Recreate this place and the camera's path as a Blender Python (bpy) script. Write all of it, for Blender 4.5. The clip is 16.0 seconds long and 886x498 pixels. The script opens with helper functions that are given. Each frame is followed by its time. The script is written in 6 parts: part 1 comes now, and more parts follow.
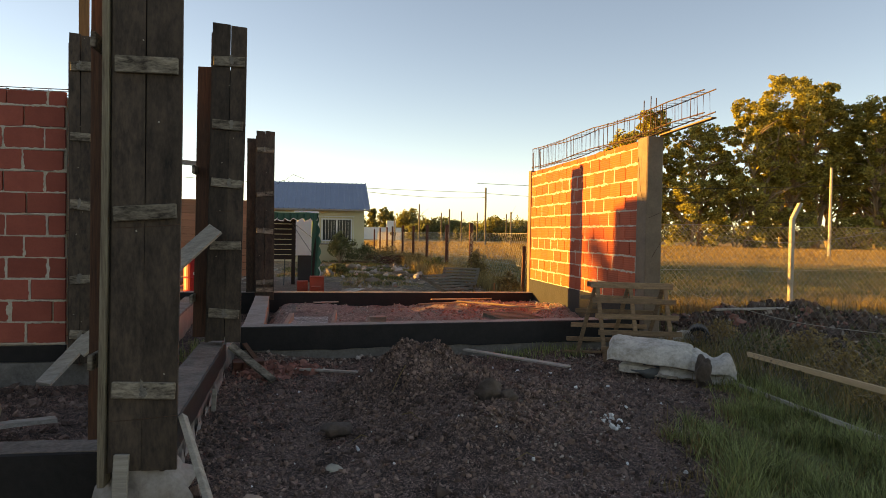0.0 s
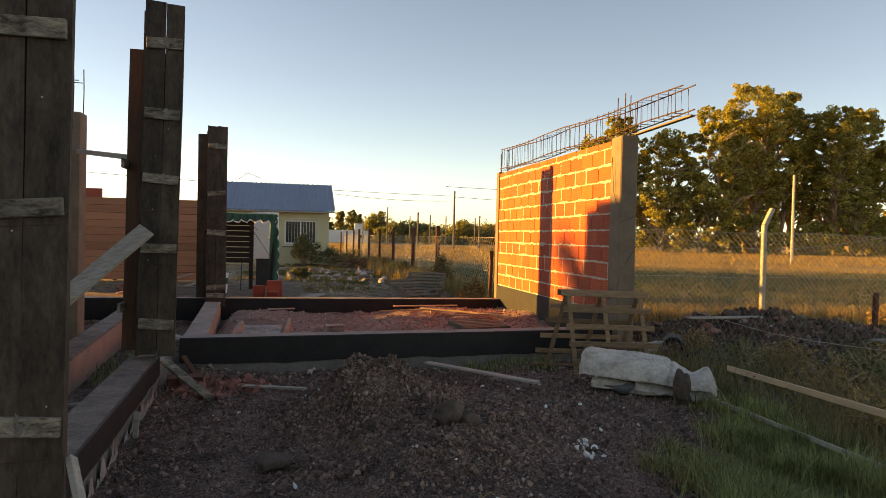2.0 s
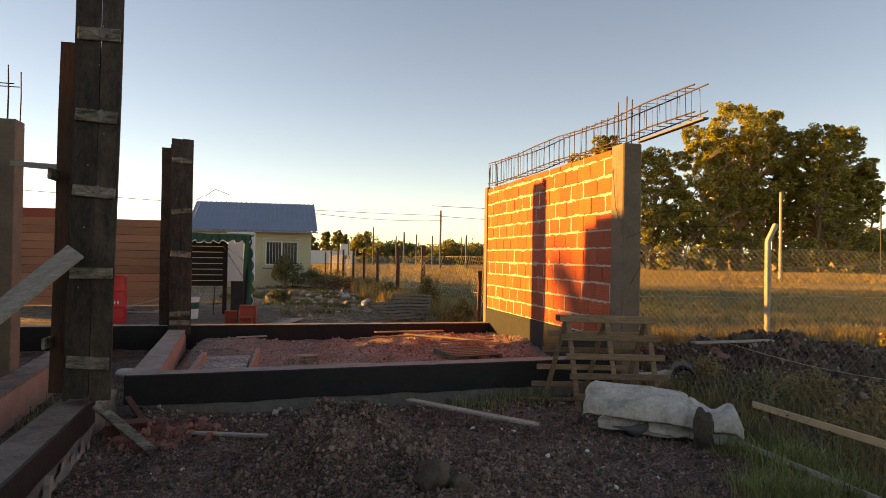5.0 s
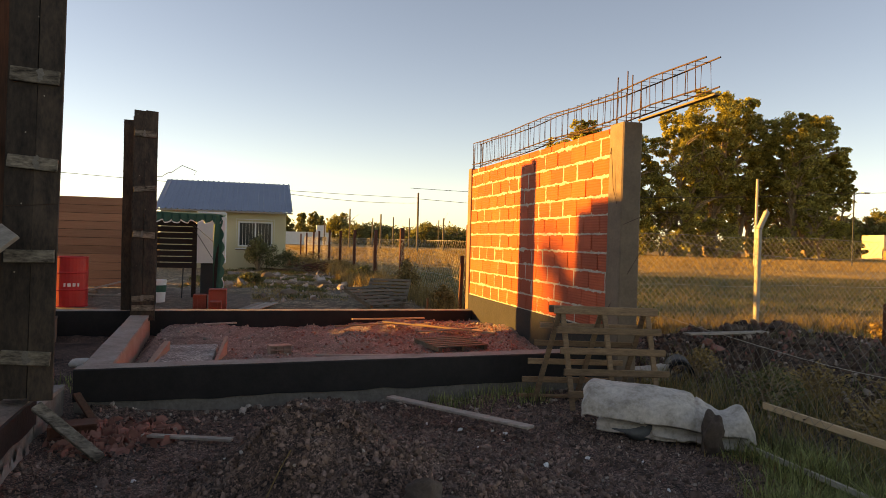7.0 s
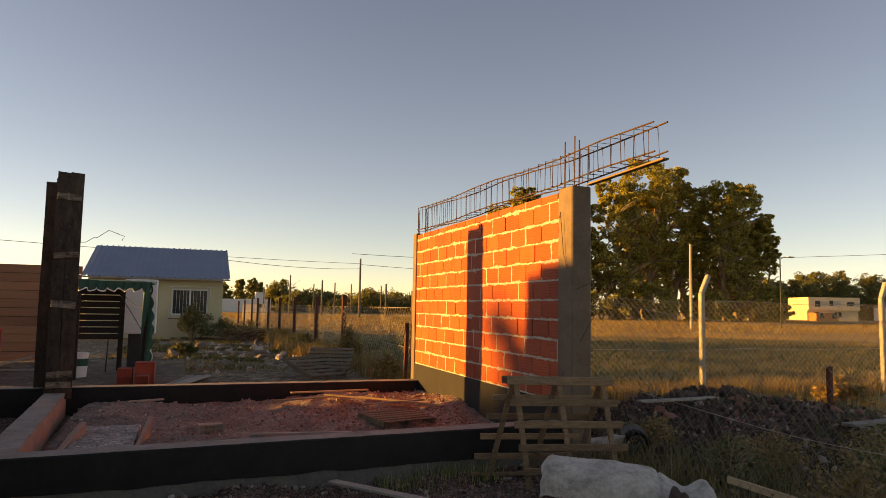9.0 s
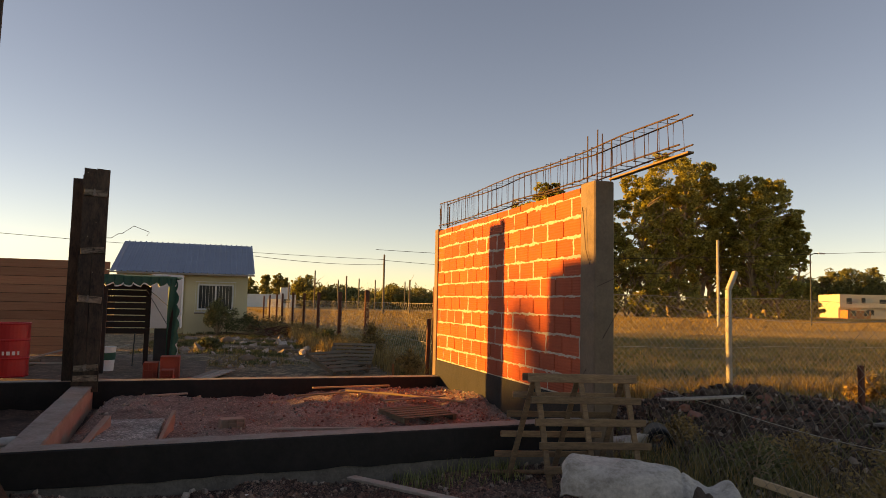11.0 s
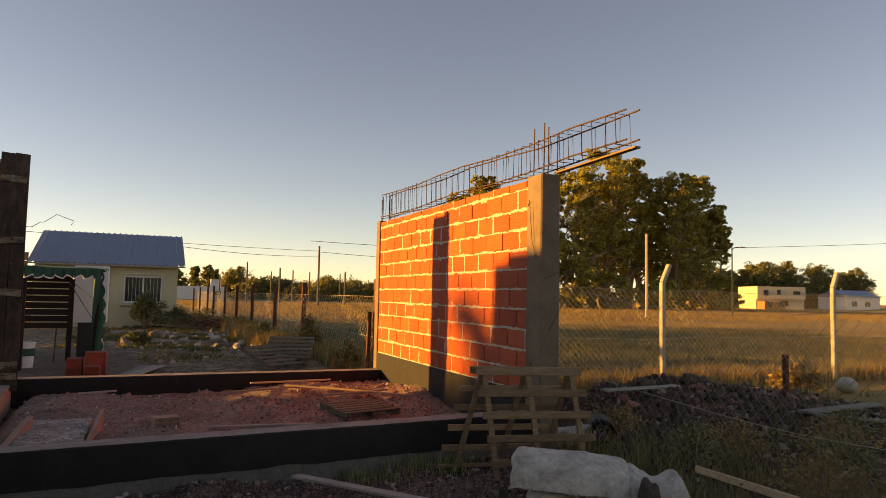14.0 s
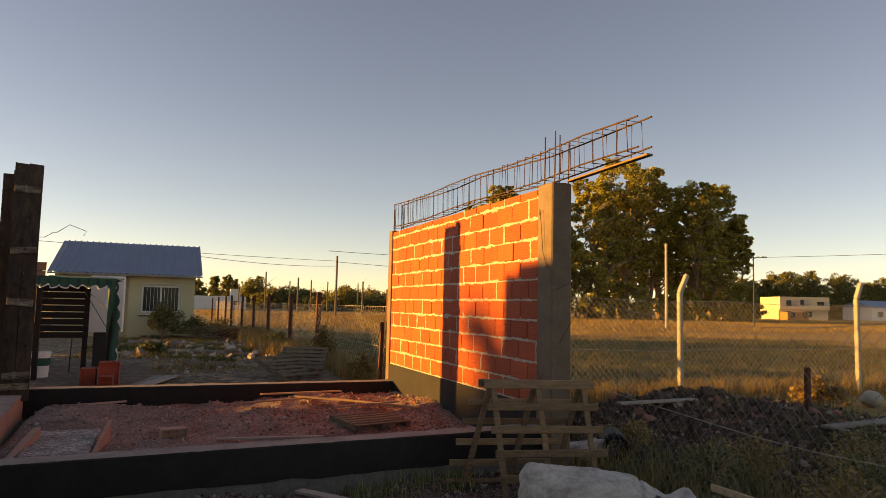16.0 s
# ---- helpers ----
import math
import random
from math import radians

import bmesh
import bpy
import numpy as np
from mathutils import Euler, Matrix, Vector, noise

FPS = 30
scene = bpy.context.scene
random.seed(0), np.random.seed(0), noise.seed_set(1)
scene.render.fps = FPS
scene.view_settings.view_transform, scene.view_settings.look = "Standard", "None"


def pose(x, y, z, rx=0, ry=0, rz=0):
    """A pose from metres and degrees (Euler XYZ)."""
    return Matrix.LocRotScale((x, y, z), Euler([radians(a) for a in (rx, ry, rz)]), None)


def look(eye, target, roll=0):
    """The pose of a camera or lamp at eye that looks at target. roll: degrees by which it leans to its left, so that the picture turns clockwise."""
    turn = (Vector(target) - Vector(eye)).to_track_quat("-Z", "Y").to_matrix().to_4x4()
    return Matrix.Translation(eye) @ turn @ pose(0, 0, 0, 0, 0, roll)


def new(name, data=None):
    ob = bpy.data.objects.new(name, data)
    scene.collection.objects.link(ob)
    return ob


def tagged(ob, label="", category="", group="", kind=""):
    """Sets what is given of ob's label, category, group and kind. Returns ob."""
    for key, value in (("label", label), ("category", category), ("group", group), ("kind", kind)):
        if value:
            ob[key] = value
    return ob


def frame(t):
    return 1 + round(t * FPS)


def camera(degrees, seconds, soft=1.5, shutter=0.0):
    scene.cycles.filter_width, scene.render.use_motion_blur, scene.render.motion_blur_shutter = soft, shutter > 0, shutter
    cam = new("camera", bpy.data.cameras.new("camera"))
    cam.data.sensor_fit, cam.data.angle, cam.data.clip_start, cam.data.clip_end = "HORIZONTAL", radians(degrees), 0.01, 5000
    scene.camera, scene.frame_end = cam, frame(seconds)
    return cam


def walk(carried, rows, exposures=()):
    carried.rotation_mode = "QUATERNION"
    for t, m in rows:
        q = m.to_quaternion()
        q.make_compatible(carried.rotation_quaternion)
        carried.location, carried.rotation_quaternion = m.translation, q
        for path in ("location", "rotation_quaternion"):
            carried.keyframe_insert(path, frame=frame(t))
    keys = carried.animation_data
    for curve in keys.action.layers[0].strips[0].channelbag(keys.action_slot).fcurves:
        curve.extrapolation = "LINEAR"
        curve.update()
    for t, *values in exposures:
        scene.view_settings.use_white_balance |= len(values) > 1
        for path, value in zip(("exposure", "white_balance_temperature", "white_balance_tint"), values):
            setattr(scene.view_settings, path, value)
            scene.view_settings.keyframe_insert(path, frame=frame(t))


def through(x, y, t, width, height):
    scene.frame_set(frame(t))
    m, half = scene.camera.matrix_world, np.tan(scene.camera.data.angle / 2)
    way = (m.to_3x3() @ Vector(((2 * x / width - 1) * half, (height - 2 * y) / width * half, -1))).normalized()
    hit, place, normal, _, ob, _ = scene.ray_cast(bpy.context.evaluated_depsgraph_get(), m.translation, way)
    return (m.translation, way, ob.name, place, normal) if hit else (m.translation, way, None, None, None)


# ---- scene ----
cam = camera(66.5, 16.0, soft=0.4)
SUN_STRENGTH, SKY_STRENGTH = 5.0, 0.13
PATH = [
    (0, (0.427, 0.623, 1.532), (0.762, 2.594, 1.485), 0.9),
    (0.5, (0.494, 0.754, 1.522), (0.922, 2.707, 1.47), 0.63),
    (1, (0.595, 0.896, 1.518), (1.011, 2.852, 1.502), 0.72),
    (1.5, (0.636, 0.995, 1.501), (1.037, 2.954, 1.491), 1.12),
    (2, (0.608, 1.162, 1.533), (1.033, 3.115, 1.498), 1.33),
    (2.5, (0.576, 1.293, 1.545), (1.06, 3.233, 1.518), 1.15),
    (3, (0.61, 1.399, 1.529), (1.11, 3.335, 1.508), 0.65),
    (3.5, (0.685, 1.542, 1.545), (1.166, 3.483, 1.546), 0.64),
    (4, (0.735, 1.664, 1.535), (1.174, 3.615, 1.571), 1.03),
    (6.5, (0.86, 2.359, 1.54), (1.381, 4.29, 1.523), 1.06),
    (7, (0.852, 2.47, 1.551), (1.383, 4.397, 1.526), 1.56),
    (7.5, (0.81, 2.593, 1.57), (1.39, 4.508, 1.572), 1.57),
    (8, (0.794, 2.661, 1.577), (1.459, 4.547, 1.645), 1.2),
    (8.5, (0.838, 2.714, 1.579), (1.538, 4.583, 1.71), 0.81),
    (9, (0.898, 2.761, 1.57), (1.585, 4.632, 1.742), 1.01),
    (9.5, (0.935, 2.775, 1.566), (1.601, 4.651, 1.752), 1.1),
    (10, (0.966, 2.761, 1.574), (1.589, 4.654, 1.747), 1.09),
    (12.5, (0.878, 2.889, 1.567), (1.506, 4.782, 1.712), 1.49),
    (13, (0.865, 2.901, 1.567), (1.598, 4.756, 1.706), 1.12),
    (13.5, (0.875, 2.902, 1.574), (1.679, 4.728, 1.713), 1.24),
    (14, (0.879, 2.917, 1.578), (1.679, 4.745, 1.717), 1.14),
    (14.5, (0.898, 2.921, 1.578), (1.678, 4.758, 1.717), 1.13),
    (15, (0.925, 2.948, 1.573), (1.701, 4.786, 1.722), 1.23),
    (15.5, (0.96, 2.965, 1.581), (1.723, 4.808, 1.735), 1.13),
    (16, (0.997, 2.976, 1.589), (1.746, 4.823, 1.756), 1.23),
]
EXPOSURES = ((0.0, 1.70, 12300, 23), (4.0, 1.56, 12700, 26), (7.5, 1.54, 13000, 29), (9.0, 1.09, 13200, 31), (16.0, 1.08, 13400, 32))
walk(cam, [(t, look(eye, target, roll)) for t, eye, target, roll in PATH], EXPOSURES)

# ---- light ----
SUN = Vector((-1.0, 0.42, 0.125)).normalized()
world = bpy.data.worlds.new("sky")
scene.world = world
world.use_nodes = True
wn = world.node_tree.nodes
sky = wn.new("ShaderNodeTexSky")
sky.sky_type = "NISHITA"
sky.sun_disc = False
sky.sun_elevation = math.asin(SUN.z)
sky.sun_rotation = math.atan2(SUN.x, SUN.y)
sky.air_density, sky.dust_density, sky.ozone_density = 0.65, 0.05, 2.0
wn["Background"].inputs["Strength"].default_value = SKY_STRENGTH
world.node_tree.links.new(sky.outputs["Color"], wn["Background"].inputs["Color"])
sun_data = bpy.data.lights.new("sun", "SUN")
sun_data.energy, sun_data.angle, sun_data.color = SUN_STRENGTH, radians(0.55), (1.0, 0.69, 0.215)
sun_lamp = new("sun", sun_data)
sun_lamp.matrix_world = look(SUN * 100, (0, 0, 0))


# ---- materials ----
def mat(name, c1, c2=None, rough=0.85, scale=3.0, fine=40.0, bump=0.3, metal=0.0, stretch=(1, 1, 1), rand=0.0, spec=0.3, dist=0.01, sharp=0.0):
    """Two-scale noise between two colours, with fine relief and a random shade from piece to piece."""
    m = bpy.data.materials.new(name)
    m.use_nodes = True
    n, l = m.node_tree.nodes, m.node_tree.links
    b = n["Principled BSDF"]
    c2 = c2 or tuple(v * 0.6 for v in c1)
    geo = n.new("ShaderNodeNewGeometry")
    mp = n.new("ShaderNodeMapping")
    mp.inputs["Scale"].default_value = stretch
    l.new(geo.outputs["Position"], mp.inputs["Vector"])
    big, small = n.new("ShaderNodeTexNoise"), n.new("ShaderNodeTexNoise")
    for t, s, d in ((big, scale, 4), (small, fine, 5)):
        t.inputs["Scale"].default_value = s
        t.inputs["Detail"].default_value = d
        t.inputs["Roughness"].default_value = 0.65
        l.new(mp.outputs["Vector"], t.inputs["Vector"])
    mid = n.new("ShaderNodeMath")
    mid.operation = "MULTIPLY_ADD"
    mid.inputs[1].default_value = 0.6
    l.new(big.outputs["Fac"], mid.inputs[0])
    half = n.new("ShaderNodeMath")
    half.operation = "MULTIPLY"
    half.inputs[1].default_value = 0.4
    l.new(small.outputs["Fac"], half.inputs[0])
    l.new(half.outputs[0], mid.inputs[2])
    ramp = n.new("ShaderNodeMapRange")
    ramp.inputs["From Min"].default_value = 0.32 + sharp
    ramp.inputs["From Max"].default_value = 0.68 - sharp
    l.new(mid.outputs[0], ramp.inputs["Value"])
    mix = n.new("ShaderNodeMix")
    mix.data_type = "RGBA"
    mix.inputs["A"].default_value = (*c2, 1)
    mix.inputs["B"].default_value = (*c1, 1)
    l.new(ramp.outputs["Result"], mix.inputs["Factor"])
    out = mix.outputs["Result"]
    if rand:
        info = n.new("ShaderNodeObjectInfo")
        rr = n.new("ShaderNodeMapRange")
        rr.inputs["To Min"].default_value, rr.inputs["To Max"].default_value = 1 - rand, 1 + rand
        l.new(info.outputs["Random"], rr.inputs["Value"])
        hsv = n.new("ShaderNodeHueSaturation")
        l.new(rr.outputs["Result"], hsv.inputs["Value"])
        l.new(out, hsv.inputs["Color"])
        out = hsv.outputs["Color"]
    l.new(out, b.inputs["Base Color"])
    b.inputs["Roughness"].default_value = rough
    b.inputs["Metallic"].default_value = metal
    b.inputs["Specular IOR Level"].default_value = spec
    if bump:
        bp = n.new("ShaderNodeBump")
        bp.inputs["Strength"].default_value = bump
        bp.inputs["Distance"].default_value = dist
        l.new(mid.outputs[0], bp.inputs["Height"])
        l.new(bp.outputs["Normal"], b.inputs["Normal"])
    return m


def island(m, amount=0.35):
    """Lets each loose piece of a joined mesh take its own shade."""
    n, l = m.node_tree.nodes, m.node_tree.links
    b = n["Principled BSDF"]
    src = b.inputs["Base Color"].links[0].from_socket
    geo = n.new("ShaderNodeNewGeometry")
    rr = n.new("ShaderNodeMapRange")
    rr.inputs["To Min"].default_value, rr.inputs["To Max"].default_value = 1 - amount, 1 + amount
    l.new(geo.outputs["Random Per Island"], rr.inputs["Value"])
    hsv = n.new("ShaderNodeHueSaturation")
    l.new(rr.outputs["Result"], hsv.inputs["Value"])
    l.new(src, hsv.inputs["Color"])
    l.new(hsv.outputs["Color"], b.inputs["Base Color"])
    return m


def grooved(m, per_metre=70.0, depth=0.004):
    """Fine level grooves pressed into a hollow brick."""
    n, l = m.node_tree.nodes, m.node_tree.links
    b = n["Principled BSDF"]
    old = b.inputs["Normal"].links[0].from_node
    geo = n.new("ShaderNodeNewGeometry")
    w = n.new("ShaderNodeTexWave")
    w.bands_direction = "Z"
    w.inputs["Scale"].default_value = per_metre / 6.2832
    w.inputs["Distortion"].default_value = 0.6
    l.new(geo.outputs["Position"], w.inputs["Vector"])
    bp = n.new("ShaderNodeBump")
    bp.inputs["Strength"].default_value, bp.inputs["Distance"].default_value = 0.7, depth
    l.new(w.outputs["Fac"], bp.inputs["Height"])
    l.new(old.outputs["Normal"], bp.inputs["Normal"])
    l.new(bp.outputs["Normal"], b.inputs["Normal"])
    return m


def gritty(m, scales=(55.0, 150.0), low=0.35, high=1.75, depth=0.012):
    """Crumbs and grit of two sizes, each grain with its own shade and a rounded top."""
    n, l = m.node_tree.nodes, m.node_tree.links
    b = n["Principled BSDF"]
    geo = n.new("ShaderNodeNewGeometry")
    for k, scale in enumerate(scales):
        cell = n.new("ShaderNodeTexVoronoi")
        cell.inputs["Scale"].default_value = scale
        l.new(geo.outputs["Position"], cell.inputs["Vector"])
        tone = n.new("ShaderNodeSeparateColor")
        l.new(cell.outputs["Color"], tone.inputs["Color"])
        power = n.new("ShaderNodeMath")
        power.operation = "POWER"
        power.inputs[1].default_value = 1.8
        l.new(tone.outputs["Red"], power.inputs[0])
        rr = n.new("ShaderNodeMapRange")
        rr.inputs["To Min"].default_value, rr.inputs["To Max"].default_value = low, high
        l.new(power.outputs[0], rr.inputs["Value"])
        hsv = n.new("ShaderNodeHueSaturation")
        l.new(rr.outputs["Result"], hsv.inputs["Value"])
        l.new(b.inputs["Base Color"].links[0].from_socket, hsv.inputs["Color"])
        l.new(hsv.outputs["Color"], b.inputs["Base Color"])
        bp = n.new("ShaderNodeBump")
        bp.invert = True
        bp.inputs["Strength"].default_value, bp.inputs["Distance"].default_value = 0.9, depth / (1 + k)
        l.new(cell.outputs["Distance"], bp.inputs["Height"])
        l.new(b.inputs["Normal"].links[0].from_socket, bp.inputs["Normal"])
        l.new(bp.outputs["Normal"], b.inputs["Normal"])
    return m


def leafy(name, c1, c2, amount=0.45, through=0.35):
    """Leaves: matt, lit a little through, each with its own shade."""
    m = island(mat(name, c1, c2, rough=0.6, scale=0.35, fine=6, bump=0, spec=0.2), amount)
    n, l = m.node_tree.nodes, m.node_tree.links
    b = n["Principled BSDF"]
    tr = n.new("ShaderNodeBsdfTranslucent")
    l.new(b.inputs["Base Color"].links[0].from_socket, tr.inputs["Color"])
    mix = n.new("ShaderNodeMixShader")
    mix.inputs[0].default_value = through
    l.new(b.outputs[0], mix.inputs[1])
    l.new(tr.outputs[0], mix.inputs[2])
    l.new(mix.outputs[0], n["Material Output"].inputs["Surface"])
    return m


UP, ALONG_X, ALONG_Y = (26, 26, 1.3), (1.3, 26, 26), (26, 1.3, 26)
M_SOIL = gritty(mat("soil", (0.34, 0.21, 0.168), (0.07, 0.043, 0.036), 0.95, 2.6, 60, 1.0, dist=0.025, sharp=0.05), (105.0, 240.0), 0.45, 1.7, 0.008)
M_CLOD = island(mat("clod", (0.32, 0.195, 0.152), (0.085, 0.052, 0.042), 0.95, 14, 120, 0.6), 0.65)
M_SPOIL = gritty(mat("dark_spoil", (0.23, 0.14, 0.10), (0.05, 0.032, 0.025), 0.95, 2.2, 50, 1.0, dist=0.03), (60.0, 160.0), 0.5, 1.6)
M_SPOIL_CLOD = island(mat("dark_clod", (0.19, 0.11, 0.075), (0.06, 0.037, 0.027), 0.95, 6, 60, 0.6), 0.7)
M_YARD = gritty(mat("yard_earth", (0.36, 0.24, 0.145), (0.17, 0.115, 0.07), 0.95, 0.8, 12, 0.7, dist=0.03), (9.0, 40.0), 0.55, 1.5)
M_FIELD = mat("dry_field", (0.42, 0.235, 0.065), (0.23, 0.145, 0.045), 0.95, 0.12, 2.5, 0.9, stretch=(1, 1, 1), dist=0.08)
M_TURF = mat("turf", (0.15, 0.17, 0.06), (0.15, 0.12, 0.07), 0.95, 1.6, 18, 0.8, dist=0.03)
M_RUBBLE = gritty(mat("rubble_floor", (0.44, 0.305, 0.25), (0.18, 0.105, 0.085), 0.95, 2.0, 45, 0.9, dist=0.015, sharp=0.03), (60.0, 150.0), 0.7, 1.3, 0.005)
M_TAR = mat("tar", (0.024, 0.0195, 0.019), (0.010, 0.0085, 0.008), 0.62, 4, 24, 0.8, spec=0.3)
M_CONC = mat("concrete", (0.27, 0.185, 0.13), (0.15, 0.105, 0.075), 0.9, 3.5, 45, 0.6)
M_CAP = mat("wall_cap", (0.40, 0.34, 0.30), (0.20, 0.155, 0.13), 0.9, 3.5, 40, 0.6)
M_WORN = mat("worn_cap", (0.30, 0.225, 0.185), (0.11, 0.085, 0.07), 0.9, 6, 45, 0.7, sharp=0.04)
M_FOOT = mat("rough_concrete", (0.27, 0.235, 0.20), (0.12, 0.10, 0.085), 0.95, 5, 30, 0.9, dist=0.02)
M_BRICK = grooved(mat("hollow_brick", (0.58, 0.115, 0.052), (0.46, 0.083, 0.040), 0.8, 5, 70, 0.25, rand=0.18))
# darker copy of hollow_brick, with the shade of the western walls in its colour
M_BRICK_SHADED = mat("hollow_brick_shaded", (0.40, 0.09, 0.06), (0.30, 0.065, 0.045), 0.85, 5, 60, 0.35, rand=0.15)
M_PINK = mat("brick_side", (0.47, 0.31, 0.235), (0.33, 0.19, 0.14), 0.9, 4, 45, 0.5)
M_MORTAR = mat("mortar", (0.66, 0.57, 0.46), (0.40, 0.33, 0.26), 0.95, 9, 70, 1.0, dist=0.018)
M_FORM = mat("formwork_board", (0.105, 0.07, 0.05), (0.016, 0.011, 0.0085), 0.75, 2.0, 9, 0.5, stretch=(6, 6, 2.2), rand=0.3)
M_FORM_EDGE = mat("formwork_edge", (0.24, 0.19, 0.13), (0.09, 0.065, 0.045), 0.85, 2.0, 8, 0.3, stretch=UP, rand=0.25)
M_FORM_RED = mat("formwork_new_board", (0.30, 0.13, 0.05), (0.17, 0.07, 0.03), 0.8, 2, 8, 0.3, stretch=UP, rand=0.2)
M_FORM_OLD = mat("formwork_reddish_board", (0.15, 0.065, 0.038), (0.06, 0.028, 0.018), 0.8, 2, 8, 0.3, stretch=UP, rand=0.2)
M_CLEAT = mat("cleat_board", (0.31, 0.25, 0.19), (0.05, 0.036, 0.026), 0.85, 2.2, 8, 0.5, stretch=(3, 9, 9), rand=0.25, sharp=0.07)
M_PINE = mat("pine_board", (0.50, 0.33, 0.19), (0.36, 0.22, 0.12), 0.75, 1.5, 7, 0.2, stretch=ALONG_X, rand=0.2)
M_PINEY = mat("pine_board_along", (0.62, 0.42, 0.25), (0.48, 0.30, 0.17), 0.75, 1.5, 7, 0.2, stretch=ALONG_Y, rand=0.2)
M_RACK = mat("rack_board", (0.36, 0.215, 0.125), (0.15, 0.09, 0.055), 0.85, 1.5, 8, 0.35, stretch=ALONG_X, rand=0.3)
M_GREYWOOD = mat("weathered_board", (0.46, 0.395, 0.33), (0.22, 0.18, 0.148), 0.9, 1.5, 8, 0.35, stretch=ALONG_X, rand=0.25)
M_FENCEWOOD = mat("fence_plank", (0.50, 0.215, 0.12), (0.36, 0.14, 0.075), 0.7, 1.2, 8, 0.25, stretch=ALONG_X, rand=0.2)
M_DARKWOOD = mat("dark_slat", (0.032, 0.018, 0.014), (0.018, 0.011, 0.009), 0.7, 2, 9, 0.25, stretch=ALONG_X, rand=0.2)
M_REBAR = mat("rusty_rebar", (0.13, 0.065, 0.04), (0.06, 0.035, 0.028), 0.8, 20, 90, 0.4, metal=0.2)
M_WIRE = mat("galvanised_wire", (0.52, 0.45, 0.37), (0.30, 0.26, 0.21), 0.6, 10, 60, 0, metal=0.1)
M_FENCEWIRE = mat("dull_wire", (0.34, 0.29, 0.24), (0.20, 0.17, 0.14), 0.7, 10, 60, 0, metal=0.1)
M_POST = mat("concrete_post", (0.48, 0.42, 0.34), (0.34, 0.30, 0.24), 0.9, 6, 60, 0.4)
M_REDPOST = mat("rust_red_post", (0.16, 0.055, 0.03), (0.09, 0.03, 0.02), 0.8, 5, 40, 0.4)
M_SACK = mat("pale_tarpaulin", (0.72, 0.64, 0.56), (0.30, 0.25, 0.205), 0.75, 6.5, 30, 0.7, sharp=0.03)
M_LINING = mat("tarpaulin_underside", (0.16, 0.17, 0.17), (0.09, 0.095, 0.10), 0.7, 4, 30, 0.3)
M_STONE = mat("stone", (0.15, 0.105, 0.082), (0.06, 0.042, 0.034), 0.95, 7, 55, 0.9, dist=0.02)
M_LIME = mat("lime_lump", (0.72, 0.69, 0.64), (0.5, 0.46, 0.42), 0.95, 9, 60, 0.6)
M_ROOF = mat("blue_grey_sheet", (0.25, 0.30, 0.375), (0.21, 0.25, 0.32), 0.5, 1.0, 12, 0.05, metal=0.25, spec=0.5)
M_STUCCO = mat("cream_render", (0.62, 0.53, 0.33), (0.54, 0.45, 0.28), 0.9, 1.2, 30, 0.25)
M_WHITE = mat("white_paint", (0.78, 0.77, 0.74), (0.66, 0.65, 0.62), 0.7, 2, 30, 0.1)
M_BLACK = mat("black_metal", (0.025, 0.025, 0.027), (0.014, 0.014, 0.015), 0.5, 5, 40, 0.1, spec=0.5)
M_GREEN = mat("green_canvas", (0.018, 0.11, 0.075), (0.010, 0.07, 0.05), 0.65, 4, 30, 0.2)
M_RED = mat("red_drum_paint", (0.56, 0.022, 0.022), (0.44, 0.016, 0.018), 0.4, 3, 30, 0.1, spec=0.5)
M_FLOOR = gritty(mat("yard_slab", (0.27, 0.17, 0.12), (0.13, 0.085, 0.06), 0.9, 1.6, 20, 0.5), (12.0, 60.0), 0.7, 1.35, 0.004)
M_BARK = mat("bark", (0.46, 0.33, 0.20), (0.22, 0.15, 0.095), 0.9, 1.2, 8, 0.4, stretch=(3, 3, 0.6))
M_GLASS = mat("dark_pane", (0.03, 0.033, 0.036), (0.02, 0.023, 0.026), 0.15, 2, 10, 0, spec=0.3)
M_LEAF = leafy("tree_leaf", (0.47, 0.39, 0.105), (0.30, 0.27, 0.08), 0.6, 0.5)
M_LEAF_DARK = leafy("far_tree_leaf", (0.27, 0.24, 0.09), (0.16, 0.16, 0.06), 0.4, 0.45)
M_WEED = leafy("weed_leaf", (0.19, 0.18, 0.075), (0.12, 0.12, 0.05))
M_DRY = leafy("dry_grass", (0.42, 0.27, 0.105), (0.24, 0.165, 0.07))
M_GRASS = leafy("green_grass", (0.34, 0.37, 0.135), (0.19, 0.21, 0.085), 0.65)
M_DUST = gritty(mat("mortar_dust", (0.60, 0.55, 0.50), (0.24, 0.19, 0.165), 0.95, 5, 40, 0.6, sharp=0.04), (50.0, 140.0), 0.6, 1.35, 0.005)
M_CREAM = mat("far_cream_render", (0.60, 0.54, 0.40), (0.52, 0.46, 0.34), 0.9, 0.3, 3, 0.1)
M_ORANGE = mat("far_orange_brick", (0.55, 0.22, 0.09), (0.42, 0.16, 0.07), 0.9, 0.5, 6, 0.2)
M_CABLE = mat("cable", (0.05, 0.05, 0.05), None, 0.7, 3, 20, 0)


# ---- builders ----
def finish(bm, name, material, smooth=False):
    me = bpy.data.meshes.new(name)
    bm.normal_update()
    bm.to_mesh(me)
    bm.free()
    for m in material if isinstance(material, (list, tuple)) else (material,):
        me.materials.append(m)
    if smooth:
        for p in me.polygons:
            p.use_smooth = True
    return me


